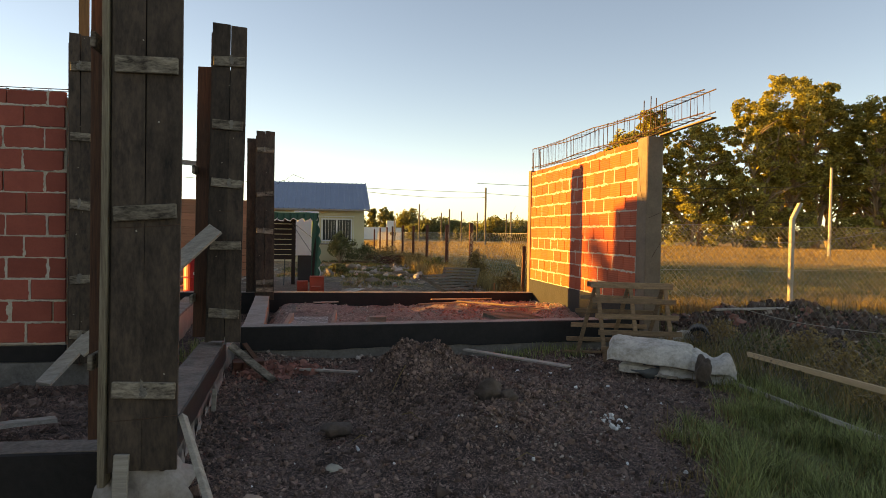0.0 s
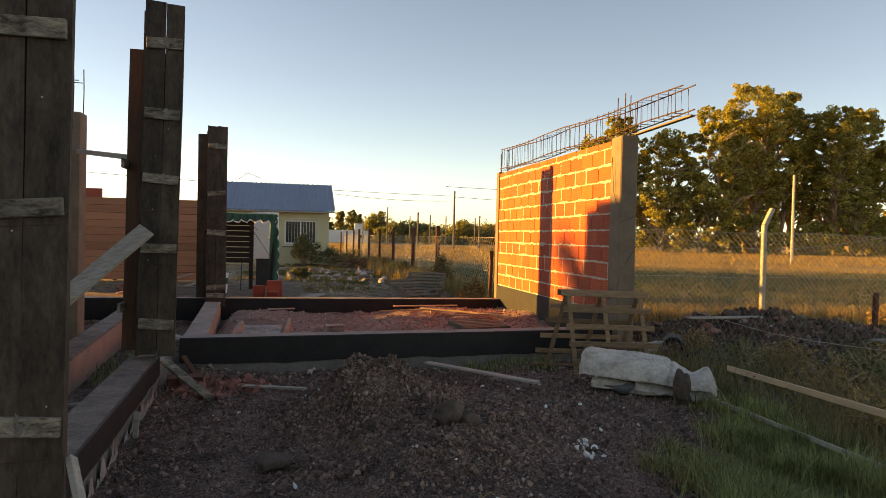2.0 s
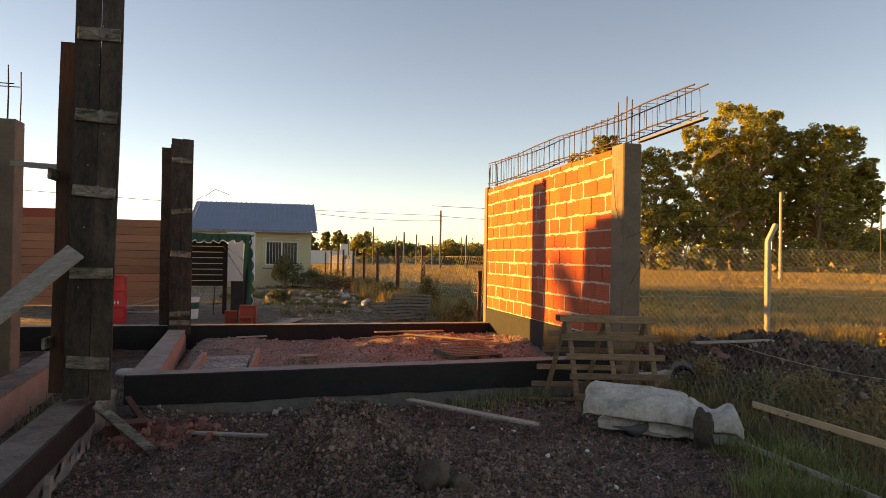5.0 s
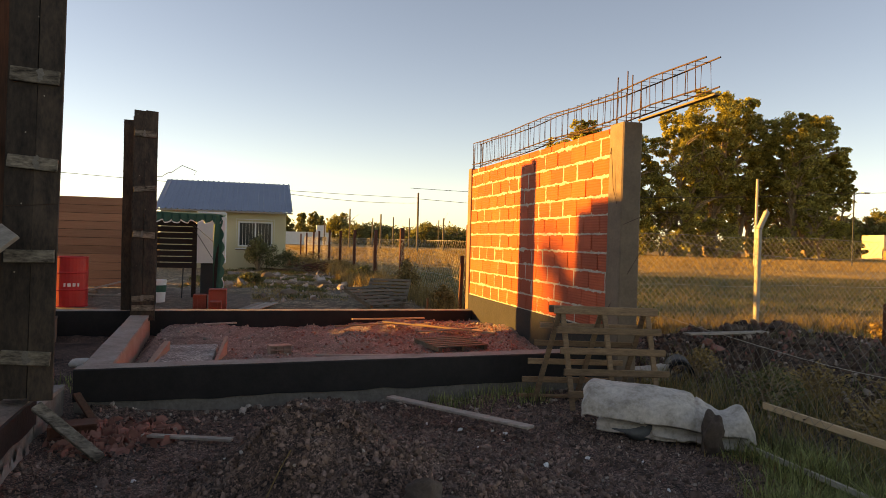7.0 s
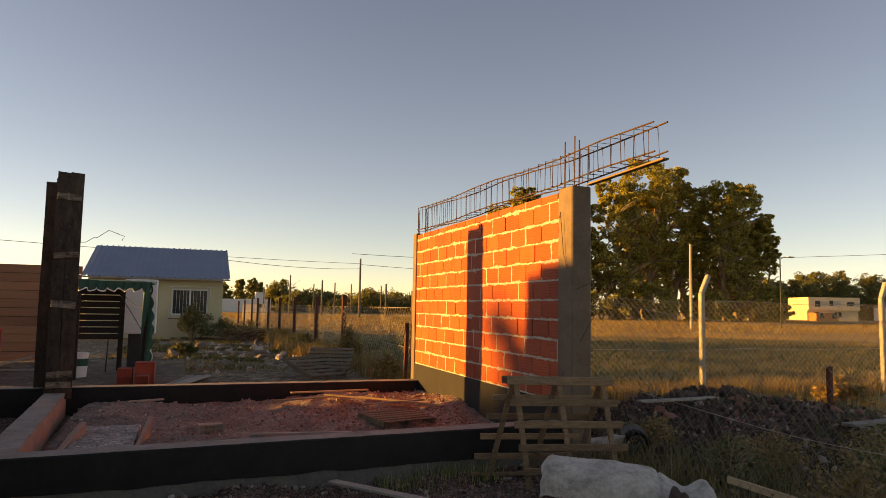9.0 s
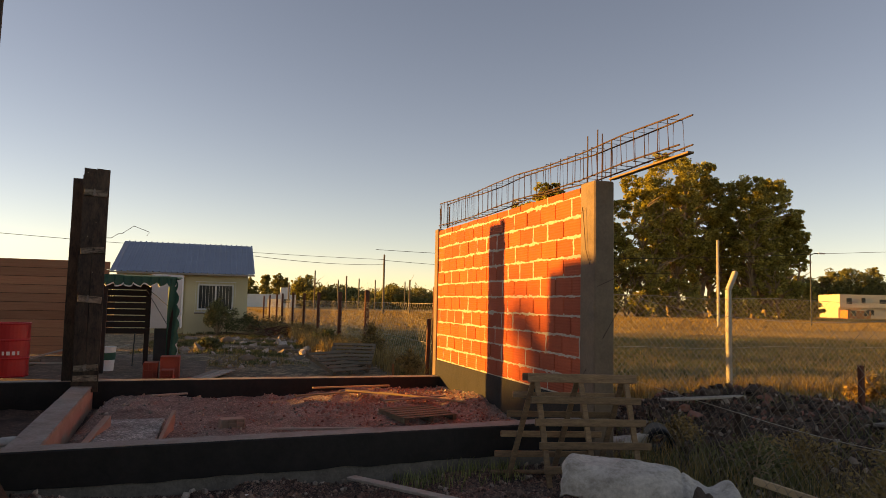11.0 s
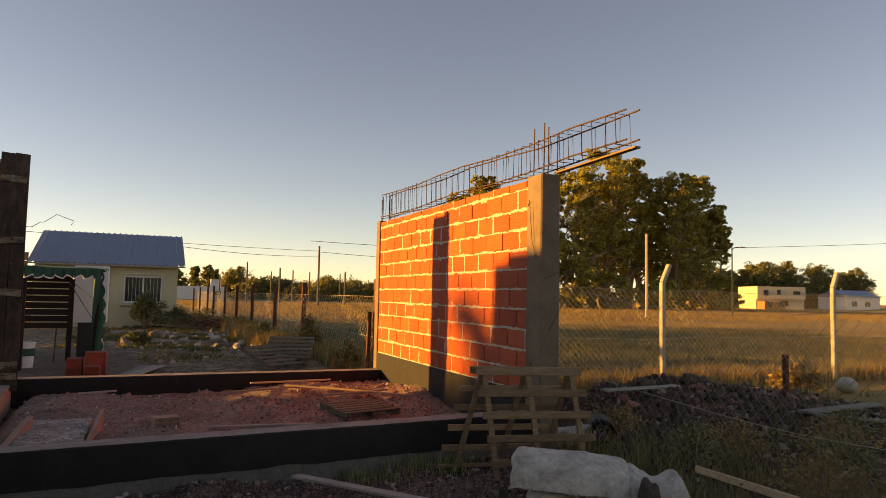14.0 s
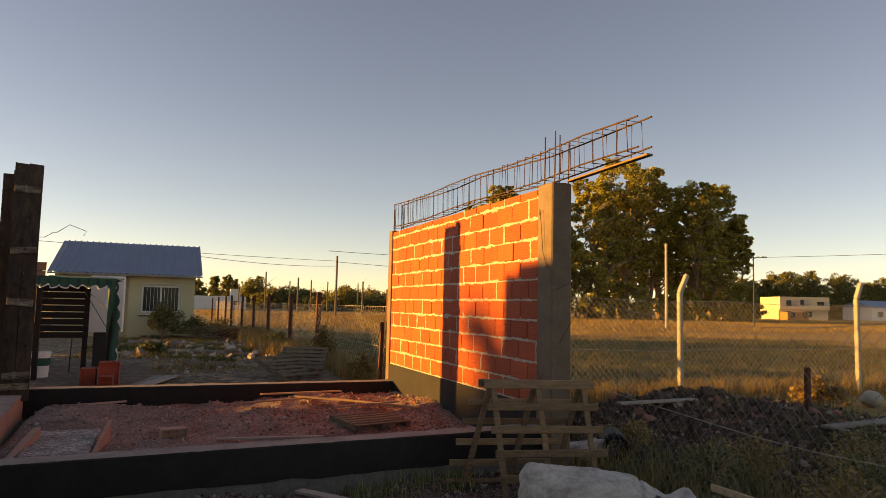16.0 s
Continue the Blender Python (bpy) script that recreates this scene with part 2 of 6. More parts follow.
def part(name, bm, material, parent=None, label="", smooth=False):
    ob = new(name, finish(bm, name, material, smooth))
    if parent:
        ob.parent = parent
    if label:
        ob["label"] = label
    return ob


def thing(name, at, label, category, group="", kind=""):
    ob = new(name)
    ob.location = at
    ob.empty_display_size = 0.1
    return tagged(ob, label, category, group, kind)


def under(ob, parent):
    """Puts a mesh that was made in world places under its thing."""
    ob.parent = parent
    ob.matrix_parent_inverse = Matrix.Translation(parent.location).inverted()
    return ob


def wpart(name, bm, material, parent, label="", smooth=False):
    return under(part(name, bm, material, None, label, smooth), parent)


def box(bm, x0, x1, y0, y1, z0, z1, bevel=0.0):
    r = bmesh.ops.create_cube(bm, size=1.0)
    for v in r["verts"]:
        v.co = Vector(((x0 + x1) / 2 + v.co.x * (x1 - x0), (y0 + y1) / 2 + v.co.y * (y1 - y0), (z0 + z1) / 2 + v.co.z * (z1 - z0)))
    if bevel:
        es = {e for v in r["verts"] for e in v.link_edges}
        bmesh.ops.bevel(bm, geom=list(es), offset=bevel, segments=1, affect="EDGES")
    return bm


def beam(bm, a, b, w, h, up=(0, 0, 1), bevel=0.0, warp=0.0):
    """A board from a to b, w across and h thick towards up."""
    a, b = Vector(a), Vector(b)
    d = b - a
    z = Vector(up)
    x = d.cross(z)
    if x.length < 1e-6:
        x = d.cross(Vector((1, 0, 0)))
    x.normalize()
    z = x.cross(d).normalized()
    n = 4 if warp else 1
    rings = []
    for i in range(n + 1):
        f = i / n
        c = a + d * f + z * warp * math.sin(f * 3.1)
        rings.append([bm.verts.new(c + x * sx * w / 2 + z * sz * h / 2) for sx, sz in ((-1, -1), (1, -1), (1, 1), (-1, 1))])
    faces = []
    for r, s in zip(rings, rings[1:]):
        for k in range(4):
            faces.append(bm.faces.new((r[k], r[(k + 1) % 4], s[(k + 1) % 4], s[k])))
    faces.append(bm.faces.new(rings[0][::-1]))
    faces.append(bm.faces.new(rings[-1]))
    if bevel:
        bmesh.ops.bevel(bm, geom=list({e for f in faces for e in f.edges}), offset=bevel, segments=1, affect="EDGES")
    bmesh.ops.recalc_face_normals(bm, faces=bm.faces[:])
    return bm


def tube(bm, pts, r, sides=6, taper=None):
    """A round bar along points; taper gives the end's share of the radius."""
    pts = [Vector(p) for p in pts]
    rings = []
    for i, p in enumerate(pts):
        d = (pts[min(i + 1, len(pts) - 1)] - pts[max(i - 1, 0)]).normalized()
        u = d.cross(Vector((0.31, 0.17, 0.93)))
        if u.length < 1e-3:
            u = d.cross(Vector((1, 0, 0)))
        u.normalize()
        v = d.cross(u)
        rr = r * (1 if taper is None else 1 + (taper - 1) * i / (len(pts) - 1))
        rings.append([bm.verts.new(p + (u * math.cos(k * 2 * math.pi / sides) + v * math.sin(k * 2 * math.pi / sides)) * rr) for k in range(sides)])
    for a, b in zip(rings, rings[1:]):
        for k in range(sides):
            bm.faces.new((a[k], a[(k + 1) % sides], b[(k + 1) % sides], b[k]))
    bm.faces.new(rings[0][::-1])
    bm.faces.new(rings[-1])
    return bm


def lump(bm, c, r, squash=0.7, rough=0.35, sub=1, seed=0):
    """An uneven stone."""
    g = bmesh.ops.create_icosphere(bm, subdivisions=sub, radius=1.0)
    for v in g["verts"]:
        k = 1 + rough * noise.noise(v.co * 1.7 + Vector((seed * 3.7, seed * 1.3, seed)))
        v.co = Vector(c) + Vector((v.co.x * r[0], v.co.y * r[1], v.co.z * r[2] * squash)) * k
    return bm


def raw(name, verts, faces, material, parent=None, smooth=False):
    me = bpy.data.meshes.new(name)
    me.from_pydata(verts, [], faces)
    me.materials.append(material)
    if smooth:
        for p in me.polygons:
            p.use_smooth = True
    ob = new(name, me)
    if parent:
        under(ob, parent)
    return ob


def fbm(x, y, s, seed=0.0):
    return noise.fractal(Vector((x * s, y * s, seed)), 0.9, 2.0, 4)


def sstep(a, b, v):
    t = min(1.0, max(0.0, (v - a) / (b - a)))
    return t * t * (3 - 2 * t)


# ---- ground ----
def height(x, y):
    z = 0.10 + 0.05 * fbm(x, y, 0.35, 3)
    z += 0.10 * sstep(13.0, 15.0, y) * (1 - sstep(4.4, 5.5, x)) * (1 - sstep(40, 60, y))
    # earth heap and the trampled spoil in front of it
    heap = 0.48 * math.exp(-(((x - 1.15) / (0.44 if x < 1.15 else 0.52)) ** 2 + ((y - 6.28) / 0.55) ** 2))
    heap += 0.15 * math.exp(-(((x - 1.95) / 0.75) ** 2 + ((y - 5.85) / 0.75) ** 2))
    heap += 0.16 * math.exp(-(((x - 1.42) / 0.48) ** 2 + ((y - 4.95) / 0.62) ** 2))
    heap += 0.04 * math.exp(-(((x - 1.6) / 1.2) ** 2 + ((y - 4.4) / 1.0) ** 2))
    z += heap * (1 + 0.22 * fbm(x, y, 2.0, 8)) + (0.02 + 0.06 * min(1, heap * 4)) * fbm(x, y, 4.5, 5) * (1 - sstep(12, 16, max(x, y)))
    # spoil bank beyond the wire
    bank = math.exp(-(((x - 7.6) / 1.9) ** 2 + ((y - 10.2) / 1.1) ** 2))
    z += 0.34 * bank * (1 + 0.6 * fbm(x, y, 1.6, 2))
    z += 0.16 * math.exp(-(((x - 6.2) / 1.4) ** 2 + ((y - 7.6) / 1.3) ** 2)) * fbm(x, y, 1.8, 4)
    # the filled bay between the low walls
    if -0.5 < x < 4.3 and 8.5 < y < 12.75:
        e = min(sstep(-0.5, -0.3, x), sstep(8.5, 8.62, y), 1 - sstep(12.6, 12.75, y))
        z = z * (1 - e) + e * (0.22 + 0.05 * fbm(x, y, 1.2, 6) + 0.025 * fbm(x, y, 6, 7) + 0.09 * sstep(1.2, 3.2, x) * sstep(9.6, 11.6, y) + 0.10 * math.exp(-((x - 0.1) / 0.5) ** 2 - ((y - 11.9) / 0.7) ** 2))
    # spoil thrown against the wall feet, gravel against the brick wall
    z += 0.07 * math.exp(-((y - 8.22) / 0.16) ** 2) * max(0, 0.6 + fbm(x, 0, 1.1, 9)) * (1 if -0.4 < x < 4.3 else 0)
    if 3.2 < x < 4.3 and 8.6 < y < 12.6:
        z += 0.10 * sstep(3.6, 4.2, x) * math.exp(-((y - 10.9) / 0.9) ** 2) + 0.03 * fbm(x, y, 5, 3) * sstep(3.4, 4.0, x)
    # bare earth inside the near bay
    if x < -0.7 and y < 12.7:
        z -= 0.06 * sstep(0.7, 1.0, -x)
    far = math.hypot(x, y - 10)
    return z * (1 - sstep(60, 120, far)) + sstep(60, 400, far) * 0.3


def axis(lo, hi, step, ends):
    core = list(np.arange(lo, hi + 1e-6, step))
    left, right, d = [], [], step
    while core[0] - sum(left) > -ends:
        d *= 1.22
        left.append(d)
    d = step
    while core[-1] + sum(right) < ends:
        d *= 1.22
        right.append(d)
    a, b = [], []
    p = core[0]
    for d in left:
        p -= d
        a.append(p)
    p = core[-1]
    for d in right:
        p += d
        b.append(p)
    return a[::-1] + core + b


def build_ground():
    xs, ys = axis(-3.0, 9.5, 0.05, 1800), axis(-1.5, 14.0, 0.05, 1800)
    verts = [(x, y, height(x, y)) for y in ys for x in xs]
    w = len(xs)
    faces = [(j * w + i, j * w + i + 1, (j + 1) * w + i + 1, (j + 1) * w + i) for j in range(len(ys) - 1) for i in range(w - 1)]
    ob = raw("ground", verts, faces, M_SOIL, smooth=True)
    for m in (M_YARD, M_FIELD, M_TURF, M_RUBBLE, M_SPOIL):
        ob.data.materials.append(m)
    mi = []
    for f in faces:
        a, c = verts[f[0]], verts[f[2]]
        x, y = (a[0] + c[0]) / 2, (a[1] + c[1]) / 2
        j = 0.5 * fbm(x, y, 1.1, 11)
        if -0.45 < x < 4.25 and 8.6 < y < 12.7:
            k = 4
        elif x + j > 10.2 or (x > 4.6 and y + j > 11.7) or y > 45 or x < -16:
            k = 2
        elif y > 12.9:
            k = 1
        elif x + 0.5 * j > 2.75 + 0.59 * (y - 4.0) and y + 0.5 * j < 6.5:
            k = 3
        elif x > 4.9 and y > 6.5:
            k = 5
        else:
            k = 0
        mi.append(k)
    ob.data.polygons.foreach_set("material_index", mi)
    return tagged(ob, "dark spoil earth with heaps, turf and dry field", "ground", kind="structure")


build_ground()


# ---- masonry walls ----
def wall_shell(name, x0, x1, y0, y1, z0, z1, material, label):
    bm = bmesh.new()
    box(bm, x0, x1, y0, y1, z0, z1)
    return tagged(part(name, bm, material), label, "wall", kind="structure")


def smear(bm, p, along, out, length, half, seed, step=0.022):
    """A ragged mortar joint standing a little proud of the bricks, along a unit direction."""
    p, along, out = Vector(p), Vector(along), Vector(out)
    side = along.cross(out)
    n = max(2, int(length / step))
    prev = None
    for i in range(n + 1):
        s = i / n * length
        c = p + along * s
        u = half * max(0.25, 1 + 1.3 * noise.noise(c * 6 + Vector((seed, 0, 0))) + 1.5 * noise.noise(c * 31))
        d = half * max(0.25, 1 + 1.3 * noise.noise(c * 6 + Vector((0, seed + 7, 0))) + 1.5 * noise.noise(c * 27))
        k = 0.003 + 0.005 * abs(noise.noise(c * 23))
        row = [bm.verts.new(c + side * u), bm.verts.new(c + side * u * 0.5 + out * k), bm.verts.new(c - side * d * 0.5 + out * k), bm.verts.new(c - side * d)]
        if prev:
            for q in range(3):
                bm.faces.new((prev[q], prev[q + 1], row[q + 1], row[q]))
        prev = row


def courses(wall, origin, along, out, length, z0, n, course, material, brick=0.33, high=0.18, half_top=0.0, bare=0.5, seed=1, depth=0.03, joint=0.0145):
    """Lays separate bricks in half bond on the face of a backing wall, with ragged joints."""
    rng = random.Random(seed)
    origin, along, out = Vector(origin), Vector(along), Vector(out)
    pitch = brick + 0.012
    shared = {}
    mb = bmesh.new()
    count = n + (1 if half_top else 0)
    for r in range(count):
        hh = high if r < n else half_top
        z = z0 + r * course
        s = -(pitch / 2 if r % 2 else 0) - rng.uniform(0, 0.05)
        while s < length - 0.02:
            a, b = max(0.0, s), min(length, s + brick)
            s += pitch + rng.uniform(-0.004, 0.008)
            if b - a < 0.05:
                continue
            key = (round(b - a, 2), hh)
            if key not in shared:
                bm = bmesh.new()
                L = b - a
                box(bm, -L / 2, L / 2, -depth / 2, depth / 2, 0, hh, 0.004)
                ang = math.atan2(along.y, along.x)
                for v in bm.verts:
                    v.co.rotate(Euler((0, 0, ang)))
                shared[key] = finish(bm, "brick", material)
            ob = new("brick", shared[key])
            p = origin + along * (a + b) / 2 - out * (depth / 2 - 0.002 - rng.uniform(0, 0.004))
            ob.location = (p.x, p.y, z + rng.uniform(-0.005, 0.004))
            under(ob, wall)
            if rng.random() > bare and b < length - 0.02:
                smear(mb, origin + along * (b + 0.006) + Vector((0, 0, z)) + out * 0.001, (0, 0, 1), out, hh, rng.uniform(0.007, 0.021), rng.random() * 50)
        smear(mb, origin + Vector((0, 0, z - 0.008)) + out * 0.001, along, out, length, joint, rng.random() * 90)
    ob = wpart("mortar_joint", mb, M_MORTAR, wall, "ragged pale mortar joints")
    ob["kind"] = "stuff"


ZTAR, ZTOP = 0.703, 2.72
bw = wall_shell("wall_east", 4.243, 4.40, 8.5, 12.95, 0.0, ZTOP - 0.02, M_BRICK_SHADED, "half-built orange hollow brick wall with pale mortar in low sun")
bm = bmesh.new()
box(bm, 4.192, 4.243, 8.44, 12.95, -0.05, ZTAR - 0.012)
wpart("tar_coat", bm, M_TAR, bw, "black tar damp-proof coat")
bm = bmesh.new()
box(bm, 4.19, 4.398, 8.235, 8.499, 0.0, 2.735, 0.012)
wpart("end_column", bm, M_CONC, bw, "bare grey concrete end column")
bm = bmesh.new()
box(bm, 4.185, 4.40, 12.95, 13.10, 0.0, 2.735, 0.006)
wpart("far_column", bm, M_CONC, bw)


def slant(w, y0, y1, dx):
    """Lets a wall drift sideways along its length."""
    for o in (w, *w.children):
        for v in o.data.vertices:
            v.co.x += dx * (v.co.y - y0) / (y1 - y0)


def low_wall(name, x0, x1, y0, y1, top, label, faces="", mat_body=M_FOOT, foot=True, cap=M_CAP):
    """A foundation wall: concrete foot, body, pale cap, and tar on the sides named."""
    bm = bmesh.new()
    box(bm, x0 + 0.006, x1 - 0.006, y0 + 0.006, y1 - 0.006, -0.2, top - 0.02)
    w = tagged(part(name, bm, mat_body), label, "wall", kind="structure")
    # uneven cap
    bm = bmesh.new()
    nx, ny = max(1, int((x1 - x0) / 0.12)), max(1, int((y1 - y0) / 0.12))
    vs = {}
    for i in range(nx + 1):
        for j in range(ny + 1):
            x, y = x0 + (x1 - x0) * i / nx, y0 + (y1 - y0) * j / ny
            edge = i in (0, nx) or j in (0, ny)
            dx = 0.007 * noise.noise((x * 9, y * 9, 1)) if edge else 0
            vs[i, j] = bm.verts.new((x + dx, y + dx, top + 0.006 * noise.noise((x * 7, y * 7, 0))))
    for i in range(nx):
        for j in range(ny):
            bm.faces.new((vs[i, j], vs[i + 1, j], vs[i + 1, j + 1], vs[i, j + 1]))
    r = bmesh.ops.extrude_face_region(bm, geom=bm.faces[:])
    for v in r["geom"]:
        if isinstance(v, bmesh.types.BMVert):
            v.co.z -= 0.03
    bmesh.ops.recalc_face_normals(bm, faces=bm.faces[:])
    wpart("cap", bm, cap, w, "rough mortar cap")
    # the tar ends in a ragged line above the foot
    for side in faces.split():
        bm = bmesh.new()
        L = (x1 - x0) if side in "sn" else (y1 - y0)
        n = int(L / 0.06)
        rows = []
        for i in range(n + 1):
            f = i / n
            low = 0.235 + 0.016 * noise.noise((f * L * 5, 3.3 * top, 0)) + 0.02 * noise.noise((f * L * 1.2, top, 5)) if foot else 0.02
            row = []
            for z, o in ((top - 0.002, 0.0), (top - 0.012, 0.012), (low, 0.012), (low - 0.004, 0.0)):
                if side == "s":
                    p = (x0 + f * L, y0 - o, z)
                elif side == "n":
                    p = (x0 + f * L, y1 + o, z)
                elif side == "e":
                    p = (x1 + o, y0 + f * L, z)
                else:
                    p = (x0 - o, y0 + f * L, z)
                row.append(bm.verts.new(p))
            rows.append(row)
        for a, b in zip(rows, rows[1:]):
            for q in range(3):
                bm.faces.new((a[q], a[q + 1], b[q + 1], b[q]))
        bmesh.ops.recalc_face_normals(bm, faces=bm.faces[:])
        wpart("tar_coat", bm, M_TAR, w, "brushed black tar coat")
    return w


wf = low_wall("wall_front", -0.52, 4.19, 8.36, 8.56, 0.50, "low black tarred foundation wall with rough pale cap", "s")
low_wall("wall_back", -6.0, 4.19, 12.74, 12.94, 0.45, "low black tarred foundation wall at the far side", "s", foot=False)
wi = low_wall("wall_inner", -0.53, -0.30, 8.57, 12.73, 0.42, "low inner foundation wall of pale orange brick", "", M_PINK)
wn_ = low_wall("wall_near", -0.665, -0.435, 4.55, 7.60, 0.42, "low foundation wall with tarred side and worn cap", "e", cap=M_WORN)
bm = bmesh.new()
smear(bm, (-0.418, 4.75, 0.06), (0, 1, 0), (1, 0, 0), 2.8, 0.085, 4, 0.04)
wpart("mortar_splash", bm, M_CAP, wn_, "pale mortar splashed along the wall foot")
low_wall("wall_link", -0.79, -0.575, 7.61, 8.35, 0.34, "short pale concrete stretch of foundation wall", "")
low_wall("wall_cross", -6.0, -0.672, 4.50, 4.72, 0.33, "low black tarred foundation wall with grey cap", "s", foot=False, cap=M_WORN)
ws = low_wall("wall_side", -1.57, -1.34, 7.75, 12.73, 0.38, "low foundation wall of pale pink brick", "", M_PINK, cap=M_WORN)
for o in (wf, *wf.children):
    for v in o.data.vertices:
        if v.co.z > 0.1:
            v.co.z += 0.014 * (v.co.x - 2.6)     # the cap falls towards the west
slant(wn_, 4.55, 7.60, -0.14)
slant(wi, 8.57, 12.73, -0.27)
slant(ws, 7.75, 12.73, -0.40)

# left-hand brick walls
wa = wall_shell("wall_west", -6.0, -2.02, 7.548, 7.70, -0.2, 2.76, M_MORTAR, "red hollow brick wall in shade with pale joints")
bm = bmesh.new()
box(bm, -6.0, -2.02, 7.495, 7.548, 0.26, 0.41)
wpart("tar_coat", bm, M_TAR, wa, "black tar band along the foot")
bm = bmesh.new()
box(bm, -6.0, -1.69, 7.47, 7.515, -0.2, 0.255)
wpart("plinth", bm, M_FOOT, wa, "grey rough plaster plinth")
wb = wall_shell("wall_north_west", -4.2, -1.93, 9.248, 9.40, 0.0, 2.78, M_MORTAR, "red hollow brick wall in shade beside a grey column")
bm = bmesh.new()
box(bm, -1.93, -1.70, 9.18, 9.42, 0.2, 2.80, 0.006)
wpart("end_column", bm, M_CONC, wb, "bare grey concrete column")


# ---- timber formwork columns ----
def formwork(x0, x1, y, zb, zt, label, cleats, back=(0.10, 3.0), depth=0.24, seed=1, lean=0.0, gap=0.02):
    """Shuttering of a column: two upright boards in front, boards at the sides, a lower pair behind, nailed cleats across."""
    rng = random.Random(seed)
    col = thing("formwork_column", ((x0 + x1) / 2, y + depth / 2, zb), label, "formwork", "column shuttering")
    mid = (x0 + x1) / 2 + rng.uniform(-0.01, 0.01)
    made = []

    def plank(name, a, b, ya, yb, za, zc, m, text="", slope=0.0):
        """An upright board, slightly bowed and with an uneven top."""
        bm = bmesh.new()
        n = 8
        rows = []
        for i in range(n + 1):
            f = i / n
            w = 0.0025 * math.sin(f * 7 + a * 30)
            z = za + (zc - za) * f
            rows.append([bm.verts.new((u + w, v + w, z + (slope * (u - a) if i == n else 0))) for u, v in ((a, ya), (b, ya), (b, yb), (a, yb))])
        for p, q in zip(rows, rows[1:]):
            for k in range(4):
                bm.faces.new((p[k], p[(k + 1) % 4], q[(k + 1) % 4], q[k]))
        bm.faces.new(rows[0][::-1])
        bm.faces.new(rows[-1])
        bmesh.ops.recalc_face_normals(bm, faces=bm.faces[:])
        made.append(wpart(name, bm, m, col, text))

    plank("board", x0, mid - 0.002, y, y + 0.024, zb + rng.uniform(0, 0.02), zt, M_FORM, "", -0.08)
    plank("board", mid + 0.002, x1, y, y + 0.024, zb + rng.uniform(0, 0.02), zt - gap, M_FORM, "", -0.08)
    plank("board", x0 - 0.014, x0 + 0.010, y + 0.0245, y + depth, zb, zt - 0.09, M_FORM)
    plank("board", x1 - 0.090, x1 - 0.066, y + 0.0245, y + depth, zb, zt - 0.05, M_FORM)
    s, top = back
    half = (x0 + x1 - s) / 2
    plank("board", x0 - s, half, y + depth + 0.001, y + depth + 0.025, zb + 0.02, top, M_FORM_OLD if seed == 2 else M_FORM)
    plank("board", half + 0.004, x1 - 0.075, y + depth + 0.001, y + depth + 0.025, zb + 0.02, top - 0.02, M_FORM)
    for z in cleats:
        t = rng.uniform(-0.012, 0.012)
        bm = bmesh.new()
        beam(bm, (x0 + 0.014, y - 0.0135, z - t), (x1 - 0.004 - rng.uniform(0, 0.012), y - 0.0135, z + t), 0.026, 0.085 + rng.uniform(-0.01, 0.008), (0, 0, 1), 0.004)
        c = wpart("cleat", bm, M_CLEAT, col, "pale worn cross cleat")
        made.append(c)
        if rng.random() < 0.25:
            continue
        bm = bmesh.new()
        q = mid + rng.uniform(-0.02, 0.02)
        for k in range(3):
            lump(bm, (q + rng.uniform(-0.012, 0.012), y - 0.028, z + 0.03 - k * 0.022), (rng.uniform(0.007, 0.02), 0.003, rng.uniform(0.012, 0.03)), 1.0, 0.9, 2, int(z * 10) + seed + k)
        made.append(part("cement_drip", bm, M_FOOT, c, "grey cement drip"))
    for z in cleats[::2]:
        if seed < 3 and z + 0.2 < top:
            bm = bmesh.new()
            beam(bm, (x0 - s + 0.01, y + 0.05, z + 0.13), (x0 - s + 0.01, y + depth, z + 0.13), 0.025, 0.08, (0, 0, 1), 0.004)
            made.append(wpart("cleat", bm, M_CLEAT, col))
    # bright nail heads
    for k in range(7):
        bm = bmesh.new()
        lump(bm, (rng.uniform(x0 + 0.03, x1 - 0.03), y - 0.001, zb + (zt - zb) * (k + rng.random()) / 7), (0.005, 0.003, 0.005), 1.0, 0.2, 1, k)
        made.append(wpart("nail", bm, M_WIRE, col))
    if seed == 1:
        plank("edge_board", x0 - 0.048, x0 - 0.016, y - 0.012, y + 0.2, zb - 0.06, zt + 0.02, M_FORM_EDGE, "pale weathered plank edge")
        plank("board", x0 - 0.19, x0 - 0.125, y + 0.28, y + 0.305, zb + 0.1, zt + 0.3, M_FORM_OLD)
    if seed == 4:
        plank("board", x0, x0 + 0.088, y + 0.24, y + 0.265, zb + 0.4, zt + 0.75, M_FORM_RED, "fresh orange board rising behind")
    # tie wire round the boards
    for z in (zb + 0.28, zb + 1.25):
        bm = bmesh.new()
        tube(bm, [(x0 - 0.03, y - 0.004, z - 0.01), (mid, y - 0.006, z), (x1 + 0.004, y - 0.004, z + 0.015)], 0.0015, 4)
        made.append(wpart("tie_wire", bm, M_REBAR, col))
    for ob in made:
        for v in ob.data.vertices:
            v.co.x += lean * (v.co.z - zb) / (zt - zb)
    return col


